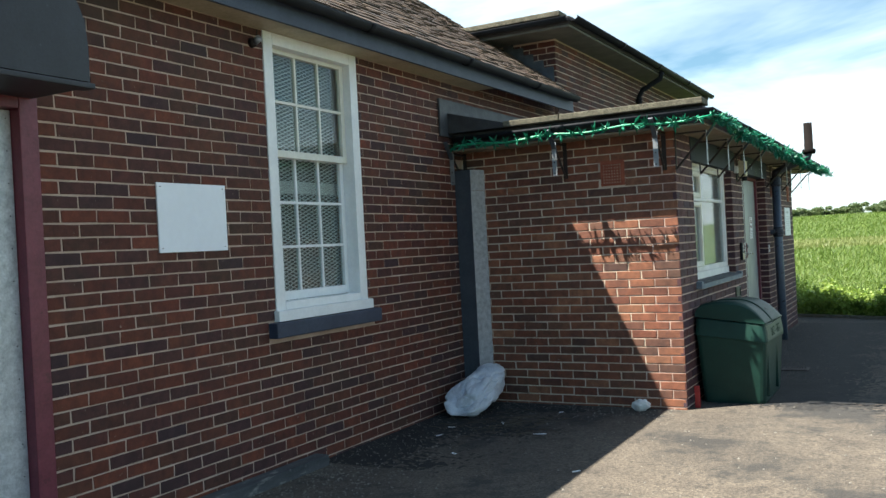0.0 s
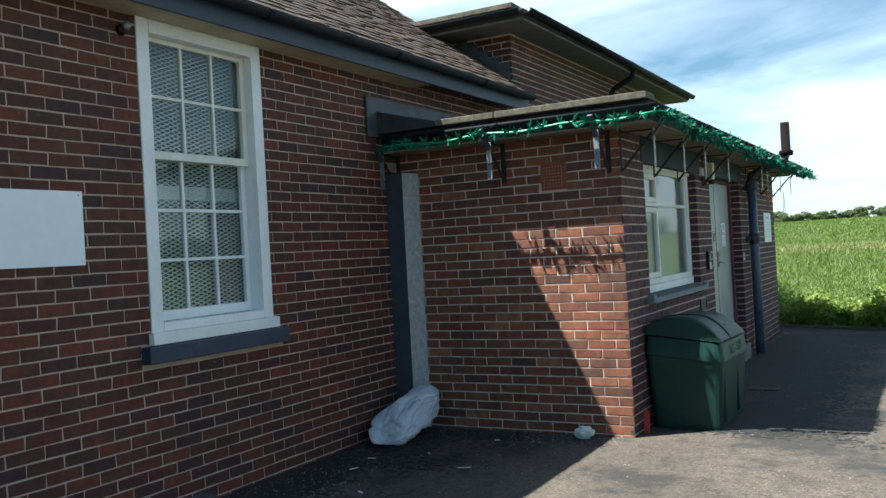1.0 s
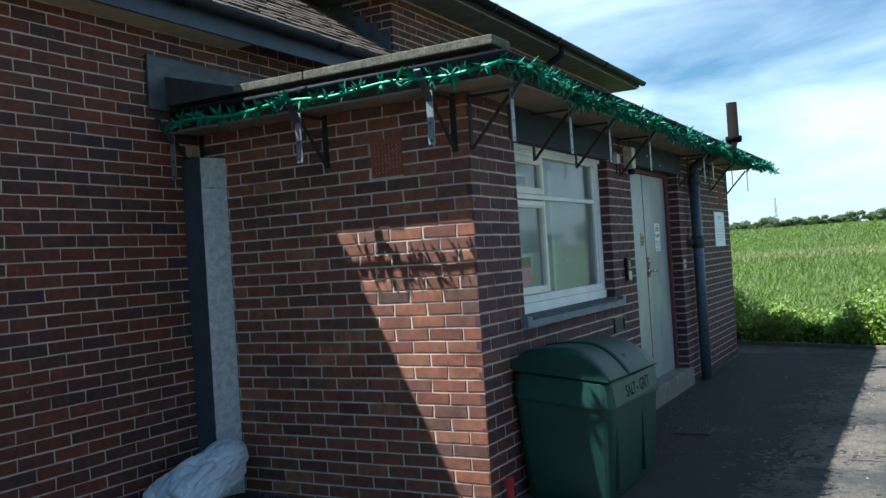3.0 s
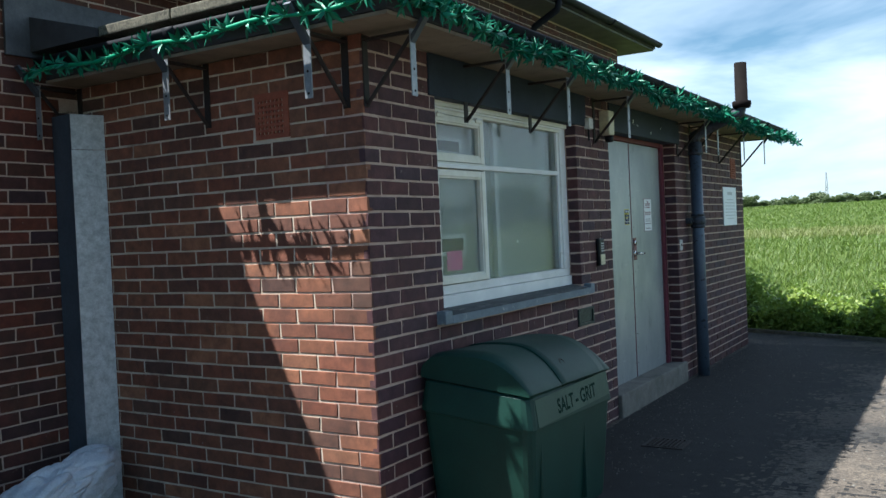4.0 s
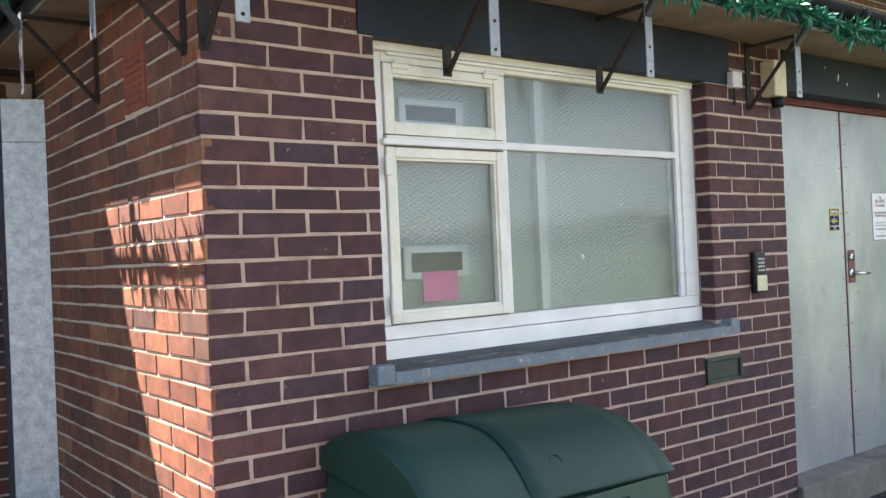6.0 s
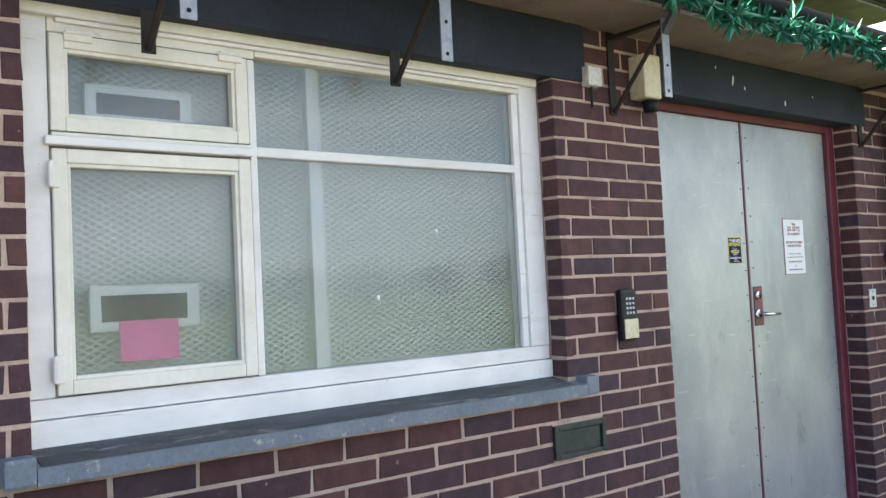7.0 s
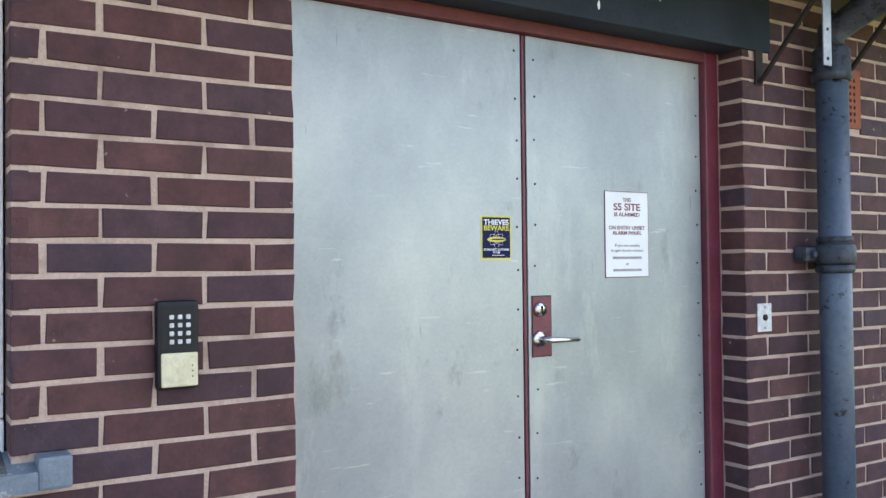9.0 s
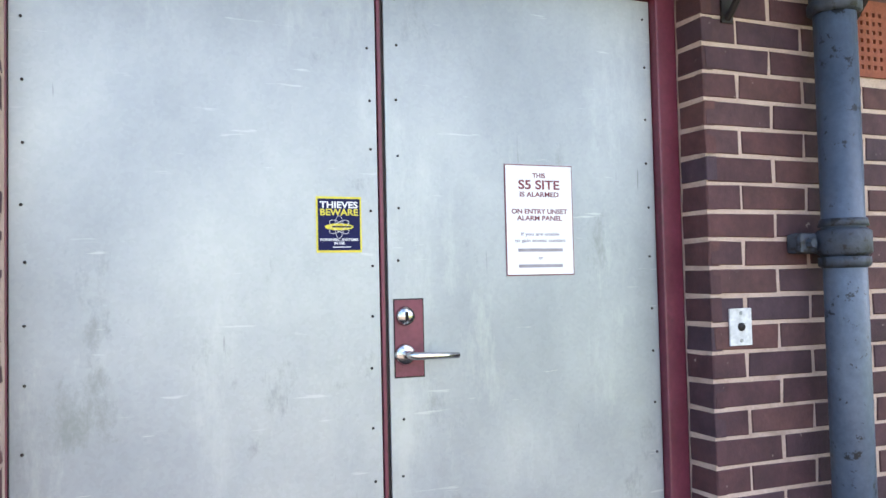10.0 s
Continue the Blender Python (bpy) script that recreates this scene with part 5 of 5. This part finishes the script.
# paints the eaves' shade on the tarmac, out to about the shadow's edge
silt_shade_patch("door_shade_patch", "dark patch painting the eaves' shade onto the tarmac before the double door", PORCH_X + 0.05, 0.2, 7.3, 14.6, 8.0, lambda x, y: min(1.85 - 0.95 * (x - PORCH_X), 1.2 * (y - 7.3)))

# ---- grit bin ----
gb = thing("grit_bin", "dark green plastic grit bin with domed lid by the wall", "grit bin")
X0, X1, Y0, Y1 = -1.672, -1.105, 7.695, 8.665


def taper(bm, rings, cx, cy):
    """Rounded rectangles stacked: (half x, half y, z)."""
    loops = []
    for hx, hy, z in rings:
        pts = []
        r = 0.045
        for qx, qy, a0 in ((1, 1, 0), (-1, 1, 90), (-1, -1, 180), (1, -1, 270)):
            for i in range(4):
                a = radians(a0 + 30 * i)
                pts.append((cx + qx * (hx - r) + r * math.cos(a), cy + qy * (hy - r) + r * math.sin(a), z))
        loops.append([bm.verts.new(p) for p in pts])
    for a, b in zip(loops, loops[1:]):
        for i in range(16):
            bm.faces.new((a[i], a[(i + 1) % 16], b[(i + 1) % 16], b[i]))
    bm.faces.new(loops[0][::-1])
    bm.faces.new(loops[-1])


CX, CY, HX, HY = (X0 + X1) / 2, (Y0 + Y1) / 2, (X1 - X0) / 2, (Y1 - Y0) / 2


def lean_back(bm, low):
    """The rim slopes down to the front and a little to the far end, from height low upwards."""
    for v in bm.verts:
        k = max(0.0, min(1.0, (v.co.z - low) / 0.10))
        v.co.z += k * (0.066 * (X1 - v.co.x) / (X1 - X0) - 0.026 * (v.co.y - Y0) / (Y1 - Y0))


bm = bmesh.new()
taper(bm, [(HX - 0.028, HY - 0.040, 0.0), (HX - 0.022, HY - 0.034, 0.03), (HX + 0.008, HY + 0.006, 0.50), (HX + 0.010, HY + 0.008, 0.53)], CX, CY)
lean_back(bm, 0.43)
part("body", bm, BIN_GREEN, gb)
bm = bmesh.new()
taper(bm, [(HX - 0.006, HY - 0.008, 0.522), (HX + 0.020, HY + 0.018, 0.530), (HX + 0.021, HY + 0.019, 0.540), (HX + 0.004, HY + 0.004, 0.672), (HX - 0.004, HY - 0.004, 0.682)], CX, CY)
lean_back(bm, 0.43)
part("rim_band", bm, BIN_GREEN, gb)
LID = ((0.0, 0.0), (0.0, 0.035), (0.025, 0.075), (0.075, 0.108), (0.14, 0.128), (0.24, 0.144), (0.36, 0.156), (0.48, 0.164), (0.58, 0.167), (0.66, 0.162), (0.73, 0.149), (0.80, 0.128), (0.86, 0.102), (0.92, 0.069), (0.97, 0.034), (1.0, 0.010), (1.004, 0.0))


def dome(y0, y1, grow, slices):
    """The lid's vault from y0 to y1, its ends drawn in and rounded."""
    bm = bmesh.new()
    rings = []
    for i in range(slices + 1):
        s = i / slices
        end = min(s, 1 - s) * (y1 - y0)
        k = 1.0 if grow else 1 - 0.16 * max(0.0, 1 - end / 0.05) ** 2
        rings.append([bm.verts.new((X0 - 0.004 + (X1 - X0 + 0.012) * f, y0 + (y1 - y0) * s, 0.690 + (h * k * (1 - 0.09 * (y0 + (y1 - y0) * s - Y0)) + grow if h > 0.02 else h))) for f, h in LID])
    for r0, r1 in zip(rings, rings[1:]):
        for j in range(len(LID) - 1):
            bm.faces.new((r0[j], r1[j], r1[j + 1], r0[j + 1])).smooth = 2 < j
        bm.faces.new((r0[-1], r1[-1], r1[0], r0[0]))
    bm.faces.new(rings[0])
    bm.faces.new(rings[-1][::-1])
    bmesh.ops.recalc_face_normals(bm, faces=bm.faces[:])
    lean_back(bm, 0.43)
    return bm


lid = part("lid", dome(Y0 - 0.010, Y1 + 0.010, 0.0, 24), BIN_GREEN, gb)
part("lid_band", dome(8.045, 8.60, 0.008, 8), BIN_GREEN, lid)
part("lock_ring", tube([(X1 - 0.055 + 0.014 * math.sin(t), 8.20 + 0.022 * math.cos(t), 0.770 + 0.018 * math.sin(-t)) for t in (2 * math.pi * i / 20 for i in range(21))], 0.003, 6), DARK_IRON, lid, "small round lock")
fx = X1 + 0.0150
lean = math.atan2(0.017, 0.132)
part("label_panel", prism([(fx - 0.004, 0.540), (fx + 0.0080, 0.540), (fx - 0.0080, 0.664), (fx - 0.020, 0.664)], "y", 7.745, 8.625), BIN_PANEL, gb, "pale scuffed front panel")
for words, y, w in (("SALT", 8.065, 0.19), ("-", 8.20, 0.035), ("GRIT", 8.345, 0.20)):
    text_mesh(words, 0.098, BIN_INK, Matrix.Translation((fx + 0.0012, y, 0.592)) @ Matrix.Rotation(-lean, 4, "Y") @ FACE_EAST, gb, width=w)
for y in (7.80, 8.31):
    part("rib", box(X1 - 0.026, X1 + 0.006, y - 0.007, y + 0.007, 0.06, 0.46, 0.006), BIN_GREEN, gb)

# ---- yard drain and pale crumbs round it ----
v, f = [], []
for i in range(150):
    if i < 55:
        x, y = rng.gauss(-1.15, 0.22), rng.gauss(9.45, 0.35)
    elif i < 110:
        x, y = rng.gauss(-1.35, 0.25), rng.uniform(10.2, 14.2)
    else:
        x, y = rng.uniform(-1.6, -0.2), rng.uniform(8.4, 14.0)
    if x < PORCH_X + 0.06:
        continue
    a, s0, s1 = rng.uniform(0, 6.283), rng.uniform(0.003, 0.012), rng.uniform(0.002, 0.0045)
    d, e = Vector((math.cos(a), math.sin(a), 0)), Vector((-math.sin(a), math.cos(a), 0))
    p, c = Vector((x, y, 0.011)), len(v)
    v += [tuple(q) for q in (p - d * s0, p - e * s1, p + d * s0, p + e * s1, p + Vector((0, 0, 0.006)))]
    f += [(c, c + 1, c + 4), (c + 1, c + 2, c + 4), (c + 2, c + 3, c + 4), (c + 3, c, c + 4)]
me = bpy.data.meshes.new("litter_crumbs")
me.from_pydata(v, [], f)
me.materials.append(STEP_CONCRETE)
tagged(new("litter_crumbs", me), "pale crumbs of litter and dry leaf on the dark tarmac", "litter", kind="stuff")
drain = thing("drain_grating", "small square iron drain grating set in the tarmac", "drain")
for x0, x1, y0, y1 in ((-1.27, -1.245, 9.62, 9.87), (-1.025, -1.00, 9.62, 9.87), (-1.244, -1.026, 9.62, 9.642), (-1.244, -1.026, 9.848, 9.87)):
    part("rim", box(x0, x1, y0, y1, -0.03, 0.010, 0.003), DARK_IRON, drain)
for i in range(8):
    part("bar", box(-1.234 + i * 0.0275, -1.220 + i * 0.0275, 9.643, 9.847, -0.02, 0.012, 0.003), DARK_IRON, drain)
part("pit", box(-1.244, -1.026, 9.643, 9.847, -0.03, 0.0025), DARK_HOLE, drain)

# ---- far end of the main wall: side door, canopy, board, lamp ----
door_2 = thing("door_2", "side door clad in spangled zinc with a maroon frame", "door", kind="structure")
part("frame_side", box(MAIN_X - 0.12, MAIN_X + 0.012, 2.665, 2.768, 0.0, 2.355, 0.006), MAROON, door_2)
part("frame_head", box(MAIN_X - 0.12, MAIN_X + 0.012, 1.202, 2.663, 2.275, 2.355, 0.006), MAROON, door_2)
leaf = part("door_leaf", box(MAIN_X - 0.10, MAIN_X - 0.055, 1.21, 2.662, 0.01, 2.272, 0.003), SPANGLE, door_2)
for k in range(14):
    s = new("screw", screw_me)
    s.parent = leaf
    s.location = (MAIN_X - 0.054, 2.635, 0.15 + k * 0.16)
hood = thing("door_canopy", "dark slate-grey moulded canopy over the side door", "canopy")
pr = [(1.24, 2.33), (2.74, 2.33)]
for i in range(15):
    a = math.pi * i / 14
    pr.append((1.99 + 0.75 * abs(math.cos(a)) ** 0.75 * (1 if math.cos(a) > 0 else -1), 2.52 + 0.42 * math.sin(a) ** 0.8))
bm = prism(pr, "x", MAIN_X + 0.008, -3.27)
bmesh.ops.bevel(bm, geom=[e for e in bm.edges if e.verts[0].co.x > -3.3 and e.verts[1].co.x > -3.3], offset=0.02, segments=2, affect="EDGES")
part("shell", bm, HOOD_GREY, hood)
part("lip", box(-3.34, -3.262, 1.232, 2.748, 2.318, 2.345, 0.006), HOOD_GREY, hood)
wb = tagged(part("blank_board", box(MAIN_X + PROUD, MAIN_X + 0.014, 3.515, 4.075, 1.538, 1.945, 0.001), WHITE_BOARD), "blank white board screwed to the brick wall", "board")
for y, z in ((3.54, 1.922), (4.05, 1.922), (3.54, 1.562), (4.05, 1.562)):
    s = new("screw", screw_me)
    s.parent = wb
    s.location = (MAIN_X + 0.0145, y, z)
al = thing("wall_lamp_stub", "small rusted fitting with a loose wire on the brick wall", "wall fitting")
part("rose", tube([(MAIN_X + PROUD, 4.41, 2.905), (MAIN_X + 0.04, 4.41, 2.905)], [0.034, 0.026], 14), DARK_IRON, al, smooth=True)
part("socket", tube([(MAIN_X + 0.038, 4.41, 2.905), (MAIN_X + 0.09, 4.39, 2.92)], [0.018, 0.024], 12), ZINC_BAR, al, smooth=True)
part("wire", tube([(MAIN_X + 0.02, 4.42, 2.915), (MAIN_X + 0.03, 4.44, 2.96), (MAIN_X + 0.015, 4.46, 3.0)], 0.004, 6), DARK_IRON, al)

# downpipe on the taller block
dp = thing("downpipe", "dark downpipe with a swan neck on the taller block", "pipe")
part("pipe", tube([(-3.27, 13.2, 3.96), (-3.30, 13.2, 3.86), (-3.58, 13.2, 3.72), (-3.64, 13.2, 3.62), (-3.64, 13.2, 2.55)], 0.04, 12), BLACK_GUTTER, dp, smooth=True)
part("socket", tube([(-3.64, 13.2, 3.60), (-3.64, 13.2, 3.50)], 0.048, 12), BLACK_GUTTER, dp, smooth=True)

# ---- garland ----
gl = thing("tinsel_garland", "glossy green leaf garland hung along the gutter", "garland")


def leaf_bunch(seed):
    r = random.Random(seed)
    bm = bmesh.new()
    for i in range(12):
        d = Vector((r.gauss(0, 1), r.gauss(0, 1), r.gauss(0, 1))).normalized()
        side = d.cross(Vector((r.uniform(-1, 1), r.uniform(-1, 1), r.uniform(-1, 1)))).normalized()
        nrm = d.cross(side)
        ln, w = r.uniform(0.048, 0.090), r.uniform(0.008, 0.014)
        p = [d * 0.004, d * ln * 0.45 + side * w + nrm * 0.004, d * ln, d * ln * 0.45 - side * w + nrm * 0.004, d * ln * 0.45 - nrm * 0.003]
        v = [bm.verts.new(q) for q in p]
        for q in ((0, 1, 4), (1, 2, 4), (2, 3, 4), (3, 0, 4)):
            bm.faces.new([v[k] for k in q])
    me = bpy.data.meshes.new("leaf_sprig")
    bm.to_mesh(me)
    bm.free()
    me.materials.append(TINSEL)
    return me


BUNCHES = [leaf_bunch(40 + i) for i in range(7)]
hang = []
for i in range(23):
    s = i / 22
    hang.append(Vector((-3.62 + s * (3.62 - 1.30), 6.99 + 0.01 * math.sin(9 * s), 2.402 + 0.012 * math.sin(20 * s) - 0.01 * (1 - s))))
for i in range(1, 73):
    s = i / 72
    hang.append(Vector((-1.285 + 0.012 * math.sin(30 * s) + 0.10 * max(0.0, (s - 0.92) / 0.08), 6.99 + s * 8.16, 2.412 - 0.045 * s + 0.018 * math.sin(41 * s))))
part("cord", tube(hang[:23], 0.010, 8), CORD, gl, "bright green cord", True)
part("cord", tube(hang[22:], 0.008, 8), TINSEL, gl, "green cord", True)
for i, p in enumerate(hang):
    side_run = i < 23
    for k in range(1 if side_run else 3):
        o = new("leaf_sprig", BUNCHES[rng.randrange(7)])
        o.parent = gl
        q = p + (Vector((0.015 * k + rng.uniform(-0.012, 0.012), 0, rng.uniform(-0.012, 0.012))) if side_run else Vector((rng.uniform(-0.03, 0.03), 0.035 * k + rng.uniform(-0.015, 0.015), rng.uniform(-0.055, 0.020))))
        sc = rng.uniform(0.80, 1.1) * (1.12 if side_run else 1.05)
        o.matrix_world = Matrix.LocRotScale(q, Euler([rng.uniform(0, 6.28) for _ in range(3)]), (sc, sc, sc))

# ---- bricks ----
def where_east(x):
    return Matrix.Translation((x, 0, 0)) @ EAST


def where_south(y):
    return Matrix.Translation((0, y, 0)) @ SOUTH


side_rows = courses(MAIN_X + 0.004, PORCH_X + 0.004, -0.06, 2.364, PORCH_X, MODULE, [(V1[0], V1[1], V1[2], V1[3])], False, FIRST, 0.0105)
lay_bricks(side_wall, side_rows, where_south(PORCH_Y), "warm_sunlit", lambda p, q, a, b: True)
porch_holes = [W2, (10.38, 12.02, -0.1, 2.162), (7.90, 9.945, 2.153, 2.37), (10.40, 12.16, 2.163, 2.37), (9.673, 9.943, 0.767, 0.887), (7.891, 9.876, 0.985, 1.053)]
rows_a = courses(PORCH_Y - 0.004, 10.379, -0.06, 2.364, PORCH_Y, 0.2252, porch_holes, True)
rows_b = courses(12.021, FAR_Y, -0.06, 2.364, 12.02, 0.2245, porch_holes + [(12.48, 12.695, 1.93, 2.152), (14.06, 14.275, 1.90, 2.122)], True, FIRST + 0.051)
lay_bricks(porch_wall, rows_a + rows_b, where_east(PORCH_X), "purple", lambda p, q, a, b: q < 10.4 and a > 0.55)
# returns of the openings
for y, x0, z0, z1, bed in ((12.02, PORCH_X - 0.10, 0.17, 2.162, FIRST + 0.051), (9.768, PORCH_X - 0.075, 1.05, 2.153, FIRST)):
    rows = courses(x0, PORCH_X + 0.0035, z0, z1, PORCH_X - 0.3, 0.6, [], True, bed)
    lay_bricks(porch_wall, [(x0 + 0.001, PORCH_X + 0.0035, a, b) for p, q, a, b in rows], where_south(y + 0.002), "purple", lambda p, q, a, b: False, "return_bricks")
main_rows = courses(-0.6, 9.86, -0.06, 3.010, 7.35, MODULE, [W1, D1, (4.44, 5.715, 0.933, 1.038)], True, FIRST, 0.0095)
main_rows += courses(7.725, 9.86, 3.012, 3.15, 7.35, MODULE, [], True)
main_rows = [r for r in main_rows if r[1] < 7.36 or r[2] > 2.4]
lay_bricks(main_wall, main_rows, where_east(MAIN_X), "ruddy", lambda p, q, a, b: 5.66 < p < 7.4 and a > 0.2)
lay_bricks(upper_front, courses(9.90 - 0.004, 16.14, 2.5, 3.928, 9.90, MODULE, [], True), where_east(-3.70), "ruddy", lambda p, q, a, b: False)
lay_bricks(upper_side, courses(-6.0, -3.696, 3.2, 3.928, -3.70, MODULE, [], False), where_south(9.90), "ruddy", lambda p, q, a, b: False)
for me, m in TILE_PLACES:
    if not me.materials:
        me.materials.append(TILE_ONE)
    o = new("tile", me)
    o.parent = roof
    o.matrix_world = m


# ---- field, weeds and hedgerow ----
def edge_y(x):
    for (xa, ya), (xb, yb) in zip(EDGE, EDGE[1:]):
        if xa <= x <= xb:
            return ya + (yb - ya) * (x - xa) / (xb - xa)
    return 20.0


def blades(name, label, count, place, height, width, material, seed, tip=0.35):
    r = random.Random(seed)
    v, f = [], []
    for _ in range(count):
        x, y, s = place(r)
        for _ in range(4):
            a = r.uniform(0, 6.283)
            h, w = height * s * r.uniform(0.6, 1.15), width * s
            dx, dy = math.cos(a), math.sin(a)
            ox, oy = x + r.gauss(0, 0.06 * s), y + r.gauss(0, 0.06 * s)
            lean = h * r.uniform(0.1, tip)
            b, gz = len(v), GROUND_Z + rise(oy)
            v += [(ox - dy * w, oy + dx * w, gz - 0.02), (ox + dy * w, oy - dx * w, gz - 0.02),
                  (ox + dx * lean * 0.4 + dy * w, oy + dy * lean * 0.4 - dx * w, gz + h * 0.6), (ox + dx * lean * 0.4 - dy * w, oy + dy * lean * 0.4 + dx * w, gz + h * 0.6),
                  (ox + dx * lean, oy + dy * lean, gz + h)]
            f += [(b, b + 1, b + 2, b + 3), (b + 3, b + 2, b + 4)]
    me = bpy.data.meshes.new(name)
    me.from_pydata(v, [], f)
    me.materials.append(material)
    return tagged(new(name, me), label, "plants", kind="stuff")


def in_field(r, near, far):
    d = near * (far / near) ** r.random()
    y = 14.0 + d
    x = -0.18 * (y + 1) + r.uniform(-1, 1) * (0.21 * (y + 1) + 1.5)
    y = max(y, edge_y(max(-29, min(24, x))) + 0.6)
    return x, y, 1.0 + 0.012 * d


blades("crop", "tall green cereal crop in the field", 52000, lambda r: in_field(r, 1.6, 60), 0.27, 0.013, CROP, 3, 1.1)
blades("far_crop", "green crop farther off in the field", 22000, lambda r: in_field(r, 50, 240), 0.24, 0.020, CROP, 4, 0.9)


def in_strip(r):
    y = r.uniform(45, 55)
    return -0.18 * (y + 1) + r.uniform(-1, 1) * (0.23 * (y + 1)), y, 1.5


blades("dry_grass", "pale dry grass strip across the field", 6000, in_strip, 0.30, 0.014, STRAW, 6, 0.8)


def weeds(name, label, count, seed):
    """Broad leaves on low mounds along the edge of the yard."""
    r = random.Random(seed)
    v, f = [], []
    mounds = [(r.uniform(-4.2, 2.6), r.uniform(0.15, 1.6), r.uniform(0.36, 0.80), r.uniform(0.28, 0.55)) for _ in range(70)]
    for _ in range(count):
        mx, off, h, rad = r.choice(mounds)
        a, t = r.uniform(0, 6.283), r.random() ** 0.5
        x, y = mx + rad * t * math.cos(a), edge_y(mx) + off + rad * t * math.sin(a)
        if y < edge_y(x) + 0.08:
            continue
        z = GROUND_Z + h * (1 - 0.7 * t * t) * (r.random() ** 0.55)
        s = r.uniform(0.025, 0.055)
        d = Vector((r.gauss(0, 1), r.gauss(0, 1), r.gauss(0.25, 0.5))).normalized()
        e = d.cross(Vector((r.gauss(0, 1), r.gauss(0, 1), r.gauss(0, 1)))).normalized()
        p = Vector((x, y, z))
        b = len(v)
        v += [tuple(p), tuple(p + d * s * 0.6 + e * s * 0.45), tuple(p + d * s * 1.5), tuple(p + d * s * 0.6 - e * s * 0.45)]
        f.append((b, b + 1, b + 2, b + 3))
    me = bpy.data.meshes.new(name)
    me.from_pydata(v, [], f)
    me.materials.append(WEED)
    return tagged(new(name, me), label, "weeds", kind="stuff")


weeds("weeds", "leafy yellow-green weeds along the yard's edge", 56000, 9)


def tree(seed, height):
    r = random.Random(seed)
    t = thing("hedgerow_tree", "rounded dark green tree in the far hedgerow", "tree", "trees on the skyline")
    bm = bmesh.new()
    add_tube(bm, [(0, 0, 0), (0.1, 0, height * 0.3), (0.0, 0.1, height * 0.6)], [0.22, 0.17, 0.06], 8)
    for k in range(4):
        a = r.uniform(0, 6.28)
        add_tube(bm, [(0.05, 0, height * 0.3), (math.cos(a) * height * 0.2, math.sin(a) * height * 0.2, height * 0.6)], [0.10, 0.03], 6)
    part("trunk", bm, BARK, t)
    v, f = [], []
    lumps = [(r.gauss(0, 0.30) * height, r.gauss(0, 0.30) * height, height * r.uniform(0.22, 0.78), height * r.uniform(0.16, 0.28)) for _ in range(16)]
    for _ in range(2600):
        x, y, z, rad = r.choice(lumps)
        d = Vector((r.gauss(0, 1), r.gauss(0, 1), r.gauss(0, 1))).normalized() * rad * r.random() ** 0.35
        p = Vector((x, y, z)) + d
        s = r.uniform(0.12, 0.30)
        e = Vector((r.gauss(0, 1), r.gauss(0, 1), r.gauss(0, 1))).normalized()
        g = e.cross(Vector((r.gauss(0, 1), r.gauss(0, 1), r.gauss(0, 1)))).normalized()
        b = len(v)
        v += [tuple(p - e * s), tuple(p + g * s), tuple(p + e * s), tuple(p - g * s)]
        f.append((b, b + 1, b + 2, b + 3))
    me = bpy.data.meshes.new("crown")
    me.from_pydata(v, [], f)
    me.materials.append(HEDGE)
    c = new("crown", me)
    c.parent = t
    return t


kinds = [tree(60 + i, h) for i, h in enumerate((3.4, 4.2, 5.0))]
spots = []
for i in range(44):
    x = -105 + i * 2.75 + rng.uniform(-1.6, 1.6)
    spots.append((x, 245 + rng.uniform(-6, 6) + 0.1 * x, rng.uniform(0.42, 0.80)))
for i in range(30):  # the rest of the ring, seen in the glass
    a = radians(-80 + i * 5.3)
    spots.append((110 * math.cos(a) + 6, 20 + 110 * math.sin(a), rng.uniform(0.9, 1.4)))
for i, (x, y, s) in enumerate(spots):
    m = pose(x, y, GROUND_Z - 0.05 + rise(y), 0, 0, rng.uniform(0, 360)) @ Matrix.Diagonal((s * 1.5, s * 1.5, s, 1))
    if i < 3:
        kinds[i].matrix_world = m
    else:
        o = copy_thing(kinds[i % 3], m)
        o.scale = (s * 1.5, s * 1.5, s)
mast = thing("lattice_mast", "slender grey lattice mast on the horizon", "mast")
bm = bmesh.new()
for k in range(4):
    a = math.pi / 2 * k + math.pi / 4
    add_tube(bm, [(1.1 * math.cos(a), 1.1 * math.sin(a), 0), (0.18 * math.cos(a), 0.18 * math.sin(a), 17)], 0.07, 5)
part("legs", bm, ZINC_BAR, mast)
bm = bmesh.new()
for i in range(12):
    s0, s1 = 1.1 - 0.92 * i / 12, 1.1 - 0.92 * (i + 1) / 12
    for k in range(4):
        a, b = math.pi / 2 * k + math.pi / 4, math.pi / 2 * (k + 1) + math.pi / 4
        add_tube(bm, [(s0 * math.cos(a), s0 * math.sin(a), 17 * i / 12), (s1 * math.cos(b), s1 * math.sin(b), 17 * (i + 1) / 12)], 0.04, 4)
part("braces", bm, ZINC_BAR, mast)
mast.location = (-55.0, 400.0, 2.0)
